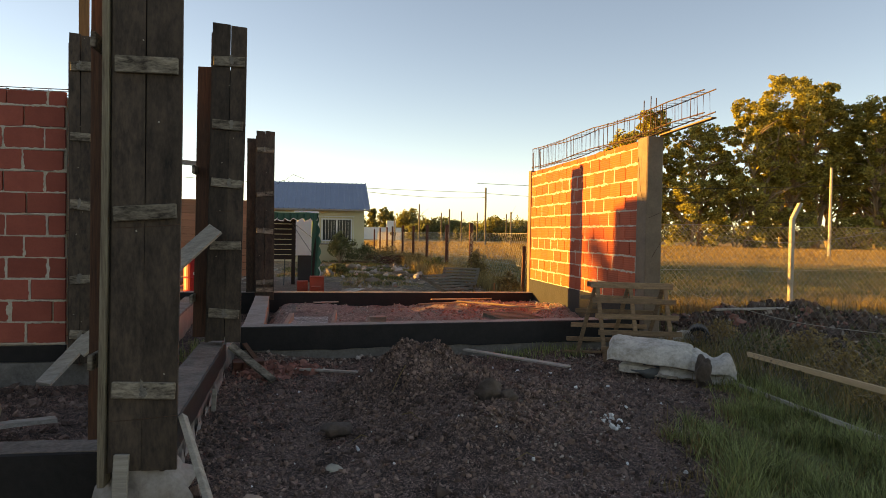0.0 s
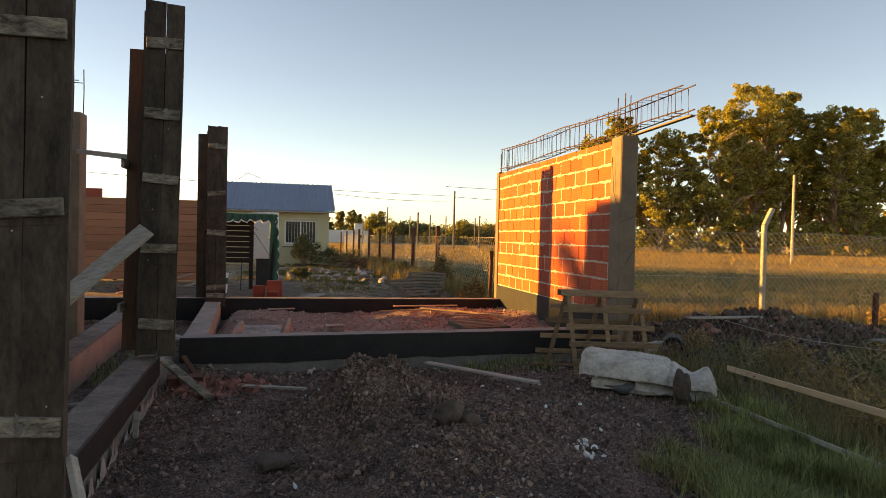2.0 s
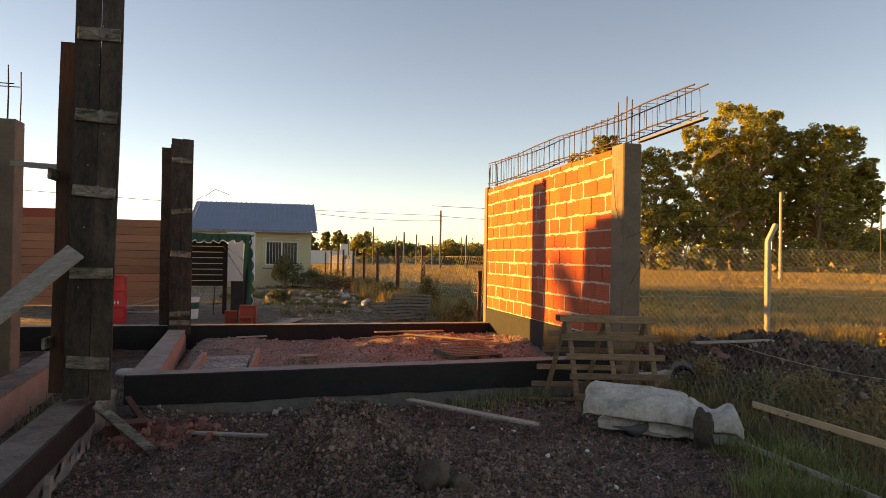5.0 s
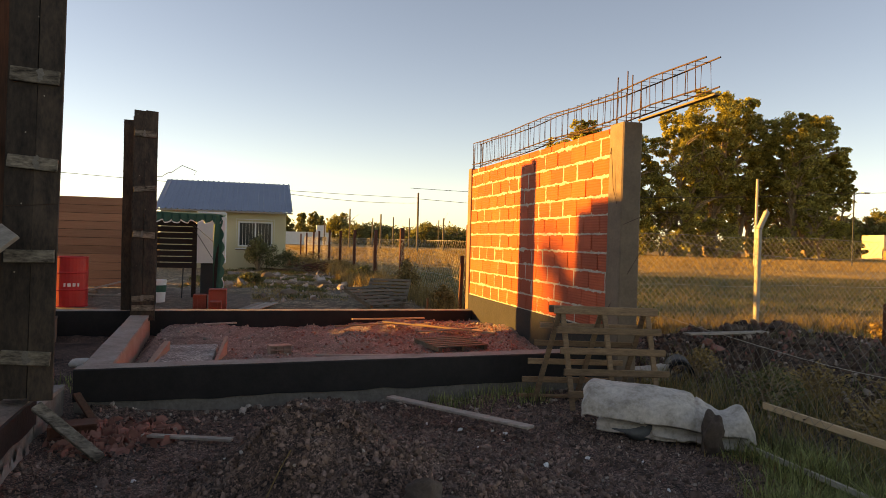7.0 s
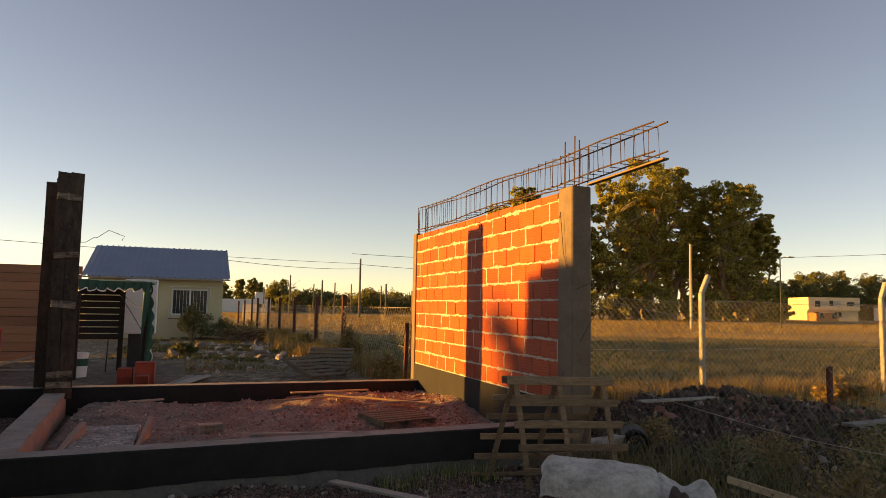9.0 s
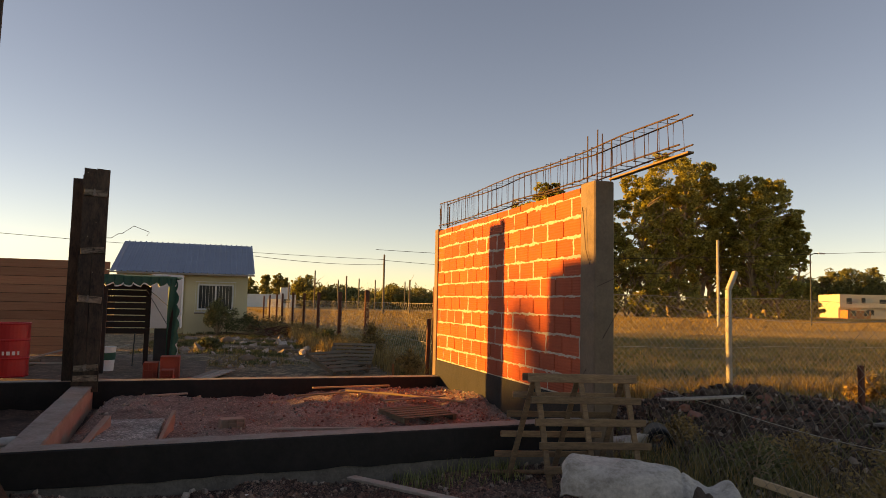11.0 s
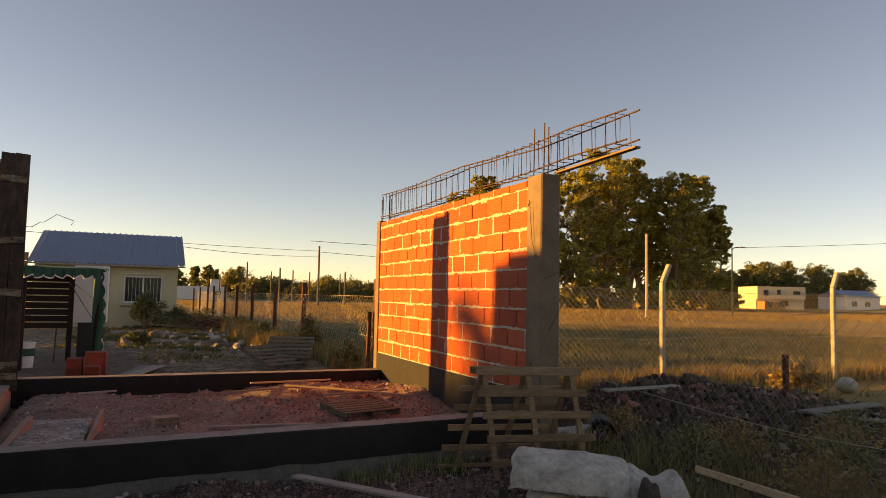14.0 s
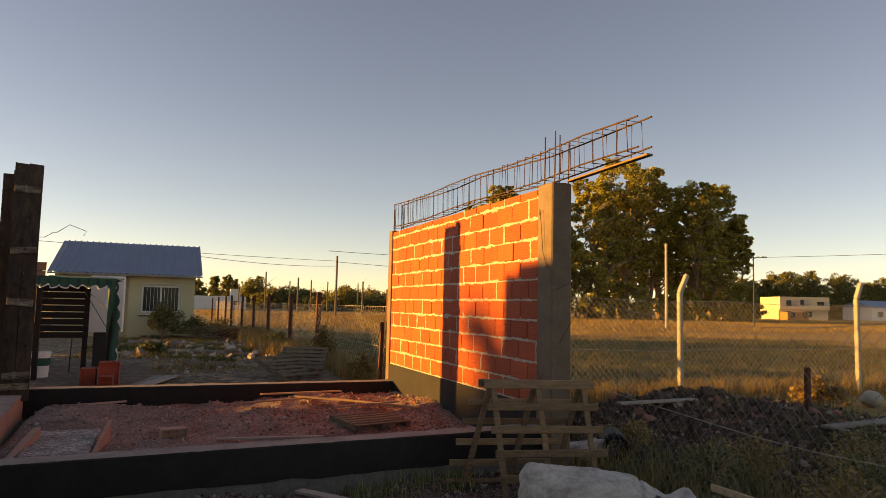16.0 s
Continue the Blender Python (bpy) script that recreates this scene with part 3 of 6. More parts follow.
formwork(-0.648, -0.322, 4.22, 0.29, 3.45, "dark stained timber column shuttering with pale cleats", (0.717, 1.612, 2.345, 3.1), (0.12, 3.45), 0.26, 1, 0.02)
formwork(-0.703, -0.394, 7.30, 0.455, 3.48, "dark timber column shuttering standing on the low wall", (0.734, 1.381, 1.971, 2.521, 3.117), (0.17, 3.115), 0.24, 2, 0.04)
formwork(-0.785, -0.482, 12.44, 0.34, 3.215, "dark timber column shuttering at the far foundation wall", (0.52, 0.65, 1.52, 2.145, 2.89), (0.195, 3.13), 0.39, 3, -0.005, 0.0)
formwork(-1.937, -1.735, 7.36, 0.26, 3.32, "dark timber column shuttering beside the red brick wall", (0.533, 1.049, 1.74, 2.365, 3.013), (0.0, 3.2), 0.2, 4)


def lone_board(name, a, b, w, h, material, label, up=(0, 0, 1), warp=0.0, nails=0):
    bm = bmesh.new()
    a, b = Vector(a), Vector(b)
    c = (a + b) / 2
    beam(bm, a - c, b - c, w, h, up, 0.0 if warp else 0.003, warp)
    ob = part(name, bm, material)
    ob.location = c
    if nails:
        d = b - a
        n = Vector(up)
        for i in range(nails):
            q = d * ((i + 0.5) / nails - 0.5) + n * (h / 2)
            nb = bmesh.new()
            tube(nb, [q, q + n * 0.035], 0.003, 5)
            part("nail", nb, M_REBAR, ob)
    return tagged(ob, label, "board")


lone_board("brace_board", (-0.60, 7.15, 1.54), (-1.62, 6.66, 0.50), 0.175, 0.03, M_GREYWOOD, "weathered grey board braced against the shuttering", (-0.3, -0.75, 0.55))
lone_board("brace_board", (-1.74, 7.30, 0.53), (-1.96, 6.85, 0.19), 0.15, 0.03, M_GREYWOOD, "short weathered board bracing the shuttering foot", (-0.3, -0.75, 0.55))
lone_board("brace_board", (-0.48, 7.28, 0.43), (-0.06, 7.10, 0.12), 0.07, 0.03, M_CLEAT, "short board leaning against the wall end", (0.3, -0.7, 0.6))
lone_board("brace_board", (-0.305, 4.27, 0.565), (0.02, 3.62, 0.08), 0.045, 0.03, M_GREYWOOD, "thin pale batten leaning on the shuttering", (0.6, 0.2, 0.7))
lone_board("peg", (-0.585, 4.15, 0.02), (-0.575, 4.18, 0.405), 0.07, 0.03, M_GREYWOOD, "pale wooden peg driven beside the shuttering", (0, -1, 0.1))
lone_board("peg", (-0.45, 6.12, 0.0), (-0.44, 6.13, 0.28), 0.035, 0.035, M_GREYWOOD, "pale marking peg with plaster splashes", (0, -1, 0))
lone_board("tie_batten", (-1.72, 9.16, 2.37), (-0.70, 7.56, 2.16), 0.03, 0.05, M_GREYWOOD, "thin batten tying the column to the shuttering")
lone_board("long_plank", (1.95, 8.0, 0.235), (2.74, 6.86, 0.255), 0.085, 0.02, M_GREYWOOD, "pale weathered plank lying on the earth")
lone_board("long_board", (4.53, 6.68, 0.385), (4.255, 4.44, 0.485), 0.022, 0.048, M_PINEY, "fresh pine board nailed level to the fence post", (0, 0, 1))
for ny in (6.2, 5.75, 5.2):
    bm = bmesh.new()
    tube(bm, [(4.515 - (6.68 - ny) * 0.12 - 0.004, ny, 0.41), (4.503 - (6.68 - ny) * 0.12 - 0.010, ny, 0.408)], 0.004, 5)
    tagged(part("bent_nail", bm, M_REBAR), "bent rusty nail in the pine board", "nail")
lone_board("small_plank", (0.12, 7.5, 0.15), (0.72, 7.25, 0.16), 0.05, 0.02, M_GREYWOOD, "short weathered plank lying on the earth")
lone_board("edging", (4.20, 6.45, 0.165), (4.23, 3.6, 0.155), 0.022, 0.035, M_POST, "narrow grey concrete edging along the grass")
lone_board("bay_board", (-2.4, 5.2, 0.14), (-1.46, 5.77, 0.17), 0.09, 0.03, M_GREYWOOD, "weathered board lying inside the bay", warp=0.03)
lone_board("small_plank", (-1.5, 7.0, 0.10), (-0.85, 7.1, 0.13), 0.06, 0.025, M_GREYWOOD, "short grey plank inside the bay")
lone_board("plank_offcut", (-0.46, 8.2, 0.30), (-0.28, 8.02, 0.10), 0.06, 0.02, M_FORM_OLD, "red-stained offcut leaning on the wall")


# ---- reinforcement cages ----
def cage(name, x0, x1, z0, z1, ya, yb, steps, label, drop=0.0):
    g = thing(name, ((x0 + x1) / 2, ya, z0), label, "rebar cage")
    rng = random.Random(5)
    for x, z in ((x0, z0), (x1, z0), (x0, z1), (x1, z1)):
        bm = bmesh.new()
        pts = [(x + rng.uniform(-0.008, 0.008), ya + (yb - ya) * i / 8 + rng.uniform(-0.01, 0.01) * (i > 0), z + 0.02 * math.sin(i * 1.7 + x * 9) + (drop if z == z1 else -0.025) * (i / 8)) for i in range(9)]
        tube(bm, pts, 0.007, 6)
        wpart("bar", bm, M_REBAR, g)
    for i in range(steps):
        y = ya + (yb - ya) * (i + 0.6) / steps + rng.uniform(-0.02, 0.02)
        lean = rng.uniform(-0.02, 0.02)
        bm = bmesh.new()
        zz = z1 + drop * i / steps
        zl = z0 - 0.025 * i / steps
        tube(bm, [(x0 - 0.008, y, zl - 0.008), (x0 - 0.008, y + lean, zz + 0.008), (x1 + 0.008, y + lean, zz + 0.008), (x1 + 0.008, y, zl - 0.008), (x0 - 0.02, y, zl - 0.008)], 0.0042, 5)
        wpart("stirrup", bm, M_REBAR, g)
    return g


cg = cage("rebar_cage", 4.235, 4.365, 2.81, 3.045, 7.08, 13.05, 36, "rusty steel reinforcement cage along the wall top", 0.09)
for x, y, z in ((4.24, 8.28, 3.22), (4.24, 8.46, 3.20), (4.40, 8.30, 3.14), (4.40, 8.46, 3.24), (4.24, 12.98, 3.12), (4.36, 13.02, 3.14), (4.25, 13.06, 3.08), (4.37, 12.97, 3.10)):
    bm = bmesh.new()
    tube(bm, [(x, y, 2.7), (x + 0.004, y, 2.95), (x, y - 0.01, z)], 0.0065, 6)
    wpart("bar", bm, M_REBAR, cg)
lone_board("carrier_board", (4.36, 8.22, 2.75), (4.36, 7.10, 2.775), 0.06, 0.016, M_RACK, "brown board carrying the free end of the steel cage")
for k, pts in enumerate((((4.185, 8.46, 2.45), (4.16, 8.4, 2.5), (4.17, 8.36, 2.1), (4.18, 8.3, 1.95)), ((4.47, 8.23, 2.1), (4.5, 8.2, 2.0), (4.42, 8.18, 1.85), (4.2, 8.2, 1.75)), ((4.44, 8.22, 1.55), (4.3, 8.2, 1.35), (4.18, 8.4, 0.95), (4.18, 8.45, 0.85)))):
    bm = bmesh.new()
    tube(bm, pts, 0.003, 5)
    tagged(part("loose_wire", bm, M_REBAR), "bent rusty tie wire hanging on the column", "wire")
cb = thing("rebar_cage", (-1.8, 9.3, 2.8), "rusty upright bars rising from the grey column", "rebar cage")
for x, y, z in ((-1.90, 9.2, 3.3), (-1.84, 9.38, 3.28), (-1.78, 9.2, 3.32), (-1.73, 9.38, 3.30)):
    bm = bmesh.new()
    tube(bm, [(x, y, 2.75), (x + 0.005, y, 3.05), (x, y, z)], 0.006, 6)
    wpart("bar", bm, M_REBAR, cb)
for x in (-2.0, -2.12, -2.3, -2.55, -2.8):
    bm = bmesh.new()
    tube(bm, [(x, 9.24, 2.77), (x - 0.02, 9.24, 3.15), (x - 0.02, 9.38, 3.15), (x, 9.38, 2.77)], 0.004, 5)
    wpart("stirrup", bm, M_REBAR, cb)
for y in (9.24, 9.38):
    bm = bmesh.new()
    tube(bm, [(-4.0, y, 3.15), (-1.74, y, 3.15)], 0.005, 6)
    wpart("bar", bm, M_REBAR, cb)
ca = thing("rebar_cage", (-4.0, 7.6, 2.78), "thin steel bars lying along the red brick wall top", "rebar cage")
for y in (7.55, 7.66):
    bm = bmesh.new()
    tube(bm, [(-6.0, y, 2.81), (-2.05, y, 2.80)], 0.005, 6)
    wpart("bar", bm, M_REBAR, ca)
for i in range(18):
    bm = bmesh.new()
    x = -5.9 + i * 0.21
    tube(bm, [(x, 7.53, 2.77), (x, 7.53, 2.82), (x, 7.68, 2.82), (x, 7.68, 2.77)], 0.004, 5)
    wpart("stirrup", bm, M_REBAR, ca)


# ---- trestle rack ----
def trestle():
    g = thing("trestle_rack", (3.8, 7.85, 0.13), "weathered wooden A-frame trestle with slats on both faces", "trestle")
    left, right = Vector((3.40, 7.93, 0.975)), Vector((4.27, 7.76, 0.965))
    run = right - left
    along = run.normalized()
    near, far = Vector((0.045, -0.185, -0.85)), Vector((-0.165, 0.16, -0.84))

    def slat(p, q, tall=0.058):
        bm = bmesh.new()
        beam(bm, p, q, 0.024, tall, (0, 0, 1), 0.004)
        wpart("slat", bm, M_RACK, g)

    face = Vector((along.y, -along.x, 0))          # towards the path
    slat(left + face * 0.035 - along * 0.02, right + face * 0.035 + along * 0.02, 0.07)
    slat(left - face * 0.035 - along * 0.05, right - face * 0.035 - along * 0.02, 0.06)
    for f in (0.06, 0.48, 0.92):
        for foot, side in ((near, 1), (far, -1)):
            top = left + run * f + face * 0.016 * side + Vector((0, 0, 0.02))
            bm = bmesh.new()
            beam(bm, top, left + run * f + foot, 0.045, 0.026, face * side, 0.004)
            wpart("leg", bm, M_RACK, g)
    for i, f in enumerate((0.205, 0.41, 0.62, 0.835)):
        p, q = left + near * f + face * 0.034, right + near * f + face * 0.034
        if i == 3:
            q = p + (q - p) * 0.16
        slat(p - along * 0.02 + along * 0.012 * i, q + along * (0.03 + 0.01 * i))
    for i, f in enumerate((0.18, 0.37, 0.57, 0.77)):
        p, q = left + far * f - face * 0.034, right + far * f - face * 0.034
        slat(p - along * (0.09 + 0.006 * i), q - along * (0.05 + 0.035 * i), 0.05)
    slat(left + far * 0.95 - face * 0.034 - along * 0.1, left + far * 0.95 - face * 0.034 + along * 0.4, 0.03)


trestle()


# ---- tarpaulin bundle ----
def drape(u0, u1, prof, wid, start, lift, seed, shift=0.0):
    """A crumpled sheet laid over a long bundle, its front hem hanging free."""
    bm = bmesh.new()
    nu, nv = 90, 44
    a, b = Vector((3.32, 7.20)), Vector((4.34, 6.58))
    L = (b - a).length
    ax = (b - a).normalized()
    ay = Vector((-ax.y, ax.x))
    vs = []
    for i in range(nu + 1):
        u = u0 + (u1 - u0) * i / nu
        row = []
        for j in range(nv + 1):
            v = j / nv
            ang = math.pi * (start - (start + 0.02) * v)
            top = prof * (1 - 0.40 * sstep(0.60, 0.84, u)) + 0.07 * math.exp(-((u - 0.93) / 0.06) ** 2)
            top *= sstep(u0 - 0.10, u0 + 0.05, u) * (1 - 0.45 * sstep(0.95, 1.02, u))
            crease = -0.022 * abs(noise.noise((u * 4, v * 7, seed))) - 0.014 * abs(noise.noise((u * 13 + v * 7, v * 11, seed + 3))) - 0.007 * abs(noise.noise((u * 34 - v * 20, v * 30, seed + 4))) + 0.010 * noise.noise((u * 6, v * 3, seed + 5))
            crease -= 0.018 * math.exp(-((u - 0.66 - 0.03 * v) / 0.008) ** 2)
            hem = 0.03 * noise.noise((u * 4, seed, 1.0)) * (1 - v)
            yy = math.cos(ang) * (wid + 0.03 * math.sin(u * 5) + crease) + shift
            zz = max(0.0, math.sin(ang)) ** 0.55 * (top + crease) + hem
            p = a + ax * (u * L + 0.02 * noise.noise((u * 6, v * 6, 9))) + ay * yy
            row.append(bm.verts.new((p.x, p.y, 0.15 + lift + 0.07 * (1 - u) + zz)))
        vs.append(row)
    for i in range(nu):
        for j in range(nv):
            bm.faces.new((vs[i][j], vs[i + 1][j], vs[i + 1][j + 1], vs[i][j + 1]))
    r = bmesh.ops.extrude_face_region(bm, geom=bm.faces[:])
    for v in r["geom"]:
        if isinstance(v, bmesh.types.BMVert):
            v.co.z -= 0.008
    bmesh.ops.recalc_face_normals(bm, faces=bm.faces[:])
    return bm


def sack_bundle():
    g = thing("tarpaulin_bundle", (3.8, 6.67, 0.1), "crumpled pale tarpaulin bundle held down by a stone", "tarpaulin")
    wpart("cover", drape(0.0, 1.0, 0.31, 0.28, 0.955, 0.0, 0.3), M_SACK, g, smooth=True)
    wpart("lower_fold", drape(0.10, 0.98, 0.11, 0.20, 1.02, -0.03, 6.3, 0.02), M_SACK, g, "folded lower layer of the sheet", True)
    bm = bmesh.new()
    lump(bm, (3.78, 6.92, 0.20), (0.34, 0.16, 0.13), 0.7, 0.25, 3, 5)
    wpart("lining", bm, M_LINING, g, "dark folded underside", True)
    # loose flap running down to the grass
    bm = bmesh.new()
    n = 20
    rows = []
    for i in range(n + 1):
        u = i / n
        p0 = Vector((3.62, 6.72, 0.20)).lerp(Vector((4.18, 6.44, 0.14)), u)
        row = []
        for j in range(7):
            v = j / 6
            q = p0 + Vector((0.15 * v * u + 0.10 * v, 0.20 * v, 0.10 * math.sin(v * 2.6) + 0.035 * noise.noise((u * 8, v * 4, 2))))
            row.append(bm.verts.new(q))
        rows.append(row)
    for s, t in zip(rows, rows[1:]):
        for j in range(6):
            bm.faces.new((s[j], t[j], t[j + 1], s[j + 1]))
    r = bmesh.ops.extrude_face_region(bm, geom=bm.faces[:])
    for v in r["geom"]:
        if isinstance(v, bmesh.types.BMVert):
            v.co.z -= 0.01
    bmesh.ops.recalc_face_normals(bm, faces=bm.faces[:])
    wpart("flap", bm, M_SACK, g, "pale loose flap", True)


sack_bundle()


def stone(name, c, r, label, material=M_STONE, seed=1, cat="stone", rough=0.4):
    bm = bmesh.new()
    lump(bm, (0, 0, 0), r, 0.8, rough, 3, seed)
    ob = part(name, bm, material, smooth=True)
    ob.location = c
    return tagged(ob, label, cat)


stone("stone", (3.93, 6.47, 0.25), (0.085, 0.06, 0.19), "dark upright stone holding the tarpaulin down", M_STONE, 3, rough=0.7)
stone("stone", (1.60, 5.42, height(1.60, 5.42) + 0.035), (0.10, 0.09, 0.11), "brown clod of stone on the earth heap", M_STONE, 5)
stone("stone", (1.73, 5.36, height(1.73, 5.36) + 0.015), (0.07, 0.07, 0.06), "brown clod of stone on the earth heap", M_STONE, 6)
stone("stone", (0.47, 4.60, 0.13), (0.055, 0.045, 0.045), "pale broken stone lying on the earth", M_POST, 7)
stone("stone", (0.06, 4.15, 0.14), (0.06, 0.05, 0.05), "pale broken brick piece lying on the earth", M_PINK, 8)
stone("stone", (0.5, 5.3, 0.17), (0.10, 0.08, 0.06), "dark clod lying at the heap", M_STONE, 9)
stone("concrete_stub", (-0.50, 4.38, 0.16), (0.23, 0.17, 0.22), "pale torn concrete stub under the shuttering", M_CAP, 12, "concrete", 0.7)
stone("round_stone", (11.6, 10.6, 0.24), (0.17, 0.16, 0.16), "pale round stone beside the wire fence", M_POST, 2, rough=0.12)


# ---- wire fences ----
def mesh_lines(verts, faces, place, u0, u1, v0, v1, pitch, r):
    """Slanting wires of a chain-link sheet; place(u, v) gives a point of the sheet."""
    h = v1 - v0
    for sgn in (1, -1):
        u = u0 - h
        while u < u1 + h:
            pts = []
            for i in range(9):
                v = v0 + h * i / 8
                uu = u + sgn * h * i / 8
                if u0 <= uu <= u1:
                    pts.append(place(uu, v))
            for a, b in zip(pts, pts[1:]):
                a, b = Vector(a), Vector(b)
                d = (b - a).normalized()
                s = d.cross(Vector((0.4, 0.5, 0.76))).normalized()
                t = d.cross(s)
                k = len(verts)
                for c in (a, b):
                    for q in range(3):
                        w = q * 2.0944
                        verts.append(tuple(c + (s * math.cos(w) + t * math.sin(w)) * r))
                for q in range(3):
                    faces.append((k + q, k + (q + 1) % 3, k + 3 + (q + 1) % 3, k + 3 + q))
            u += pitch


def chainlink(name, place, u0, u1, v0, v1, pitch, r, label, wire=M_WIRE):
    g = thing(name, place(u0, v0), label, "fence")
    verts, faces = [], []
    mesh_lines(verts, faces, place, u0, u1, v0, v1, pitch, r)
    ob = raw("wire_mesh", verts, faces, wire, g)
    ob["kind"] = "stuff"
    for v in (v0, (v0 + v1) / 2, v1):
        bm = bmesh.new()
        tube(bm, [place(u0 + (u1 - u0) * i / 14, v) for i in range(15)], r * 1.5, 5)
        wpart("strain_wire", bm, M_WIRE, g)
    return g


def concrete_post(x, y, zb, lean=0.0, arm=0.19):
    g = thing("fence_post", (x, y, zb), "pale concrete fence post with a bent top", "post", "concrete fence posts")
    bm = bmesh.new()
    beam(bm, (0, 0, -0.2), (lean, 0, 1.835), 0.08, 0.085, (0, 1, 0), 0.012)
    part("shaft", bm, M_POST, g)
    bm = bmesh.new()
    beam(bm, (lean, 0, 1.83), (lean + arm, 0.04, 2.14), 0.078, 0.083, (0, 1, 0), 0.012)
    part("arm", bm, M_POST, g)
    return g


chainlink("field_fence", lambda u, v: (u, 12.15 + 0.03 * math.sin(u * 1.3), v + 0.02 * math.sin(u * 2)), 4.5, 24, 0.1, 1.75, 0.11, 0.0028, "grey chain-link fence between the plot and dry field")
for x in (9.05, 13.35, 17.7, 22.0):
    concrete_post(x, 12.1, 0.06)
chainlink("near_fence", lambda u, v: (4.37 + 0.075 * (u - 4.4) + 0.06 * math.sin(u * 1.7 + v * 2) * math.sin((u - 4.4) / 3.9 * 3.14), u, v * (1 - 0.10 * math.sin((u - 4.4) / 3.9 * 3.14))), 4.4, 8.24, 0.12, 1.66, 0.105, 0.0015, "loose sagging chain-link fence along the turf", M_FENCEWIRE)


bm = bmesh.new()
beam(bm, (0, 0, -0.2), (-0.02, 0, 1.62), 0.10, 0.10, (0, 1, 0), 0.008)
np_ = part("corner_post", bm, M_RACK)
np_.location = (4.285, 4.45, 0.1)
tagged(np_, "square brown timber post at the fence corner", "post")


def wooden_post(x, y, h, w, label, lean=(0, 0)):
    bm = bmesh.new()
    beam(bm, (0, 0, -0.2), (lean[0], lean[1], h), w, w, (0, 1, 0), 0.006)
    ob = part("wooden_post", bm, M_REDPOST if "red" in label or "rough" in label else M_FORM)
    ob.location = (x, y, height(x, y))
    return tagged(ob, label, "post", "dark wooden posts")


wooden_post(9.4, 9.95, 0.62, 0.065, "dark rough wooden post in the spoil bank")
wooden_post(6.5, 9.0, 0.28, 0.10, "short dark wooden stub in the spoil bank")
wooden_post(4.45, 13.75, 1.70, 0.12, "dark red post beside the brick wall end")
wooden_post(4.30, 13.80, 1.15, 0.06, "thin dark red stake beside the post", (0.06, 0.1))
for x, y, h in ((4.55, 20.0, 1.65), (4.5, 23.8, 1.65), (4.5, 28.6, 1.7), (4.5, 33.2, 1.7), (4.5, 38, 1.7), (4.4, 43, 1.7), (4.4, 47, 1.7), (4.3, 52, 1.7), (4.2, 57, 1.7)):
    wooden_post(x, y, h, 0.11, "dark weathered fence post among weeds")
chainlink("yard_fence", lambda u, v: (4.52, u, v), 13.8, 58, 0.15, 1.55, 0.16, 0.0022, "old wire fence between the yard and dry field")


# ---- yard ----
def slab():
    bm = bmesh.new()
    box(bm, -3.4, 0.75, 13.6, 20.2, 0.0, 0.215, 0.01)
    tagged(part("yard_slab", bm, M_FLOOR), "worn pinkish concrete slab in the yard", "slab", kind="structure")


slab()


def drum():
    g = thing("oil_drum", (-2.32, 15.75, 0.215), "red steel oil drum with white lettering on the slab", "drum")
    prof = [(0.29, 0.0), (0.295, 0.02), (0.285, 0.03), (0.285, 0.28), (0.297, 0.30), (0.285, 0.32), (0.285, 0.58), (0.297, 0.60), (0.285, 0.62), (0.285, 0.85), (0.295, 0.865), (0.29, 0.88), (0.275, 0.88), (0.27, 0.86), (0.0, 0.86)]
    bm = bmesh.new()
    n = 32
    rings = [[bm.verts.new((r * math.cos(k * 2 * math.pi / n), r * math.sin(k * 2 * math.pi / n), z)) for k in range(n)] if r else None for r, z in prof]
    for a, b in zip(rings, rings[1:]):
        for k in range(n):
            if b:
                bm.faces.new((a[k], a[(k + 1) % n], b[(k + 1) % n], b[k]))
    bm.faces.new(rings[-2])
    bm.faces.new(rings[0][::-1])
    bmesh.ops.recalc_face_normals(bm, faces=bm.faces[:])
    shell = part("shell", bm, M_RED, g, smooth=False)
    for x, w in ((-0.02, 0.03), (0.05, 0.05), (0.12, 0.05), (0.18, 0.03)):
        bm = bmesh.new()
        yy = -math.sqrt(0.288 ** 2 - x * x)
        box(bm, x - w / 2, x + w / 2, yy - 0.004, yy + 0.006, 0.36, 0.42)
        part("lettering", bm, M_WHITE, shell, "white painted marks")


drum()


def plank_fence():
    g = thing("plank_fence", (-6.0, 20.0, 0.1), "fence of fresh orange horizontal planks", "fence")
    rng = random.Random(9)
    for i in range(11):
        bm = bmesh.new()
        z = 0.25 + i * 0.192
        box(bm, -12.0, -1.5 + rng.uniform(-0.05, 0.05), 20.0 + rng.uniform(0, 0.006), 20.025, z, z + 0.184, 0.003)
        wpart("plank", bm, M_FENCEWOOD, g)
    # dark sheet added behind the planks so no light shows through the joints
    bm = bmesh.new()
    box(bm, -11.9, -1.56, 20.0255, 20.0259, 0.26, 2.33)
    wpart("backing", bm, M_DARKWOOD, g, "dark sheet added to keep the plank joints dark")
    for x in (-11.5, -9.0, -6.5, -4.0, -1.7):
        bm = bmesh.new()
        box(bm, x, x + 0.08, 20.026, 20.10, 0.1, 2.35, 0.004)
        wpart("post", bm, M_FORM_EDGE, g)


plank_fence()
bm = bmesh.new()
box(bm, -9.0, -5.1, 23.0, 23.2, 0.0, 2.75)
hb = tagged(part("wall_neighbour", bm, M_BRICK_SHADED), "red brick wall behind the plank fence", "wall", kind="structure")


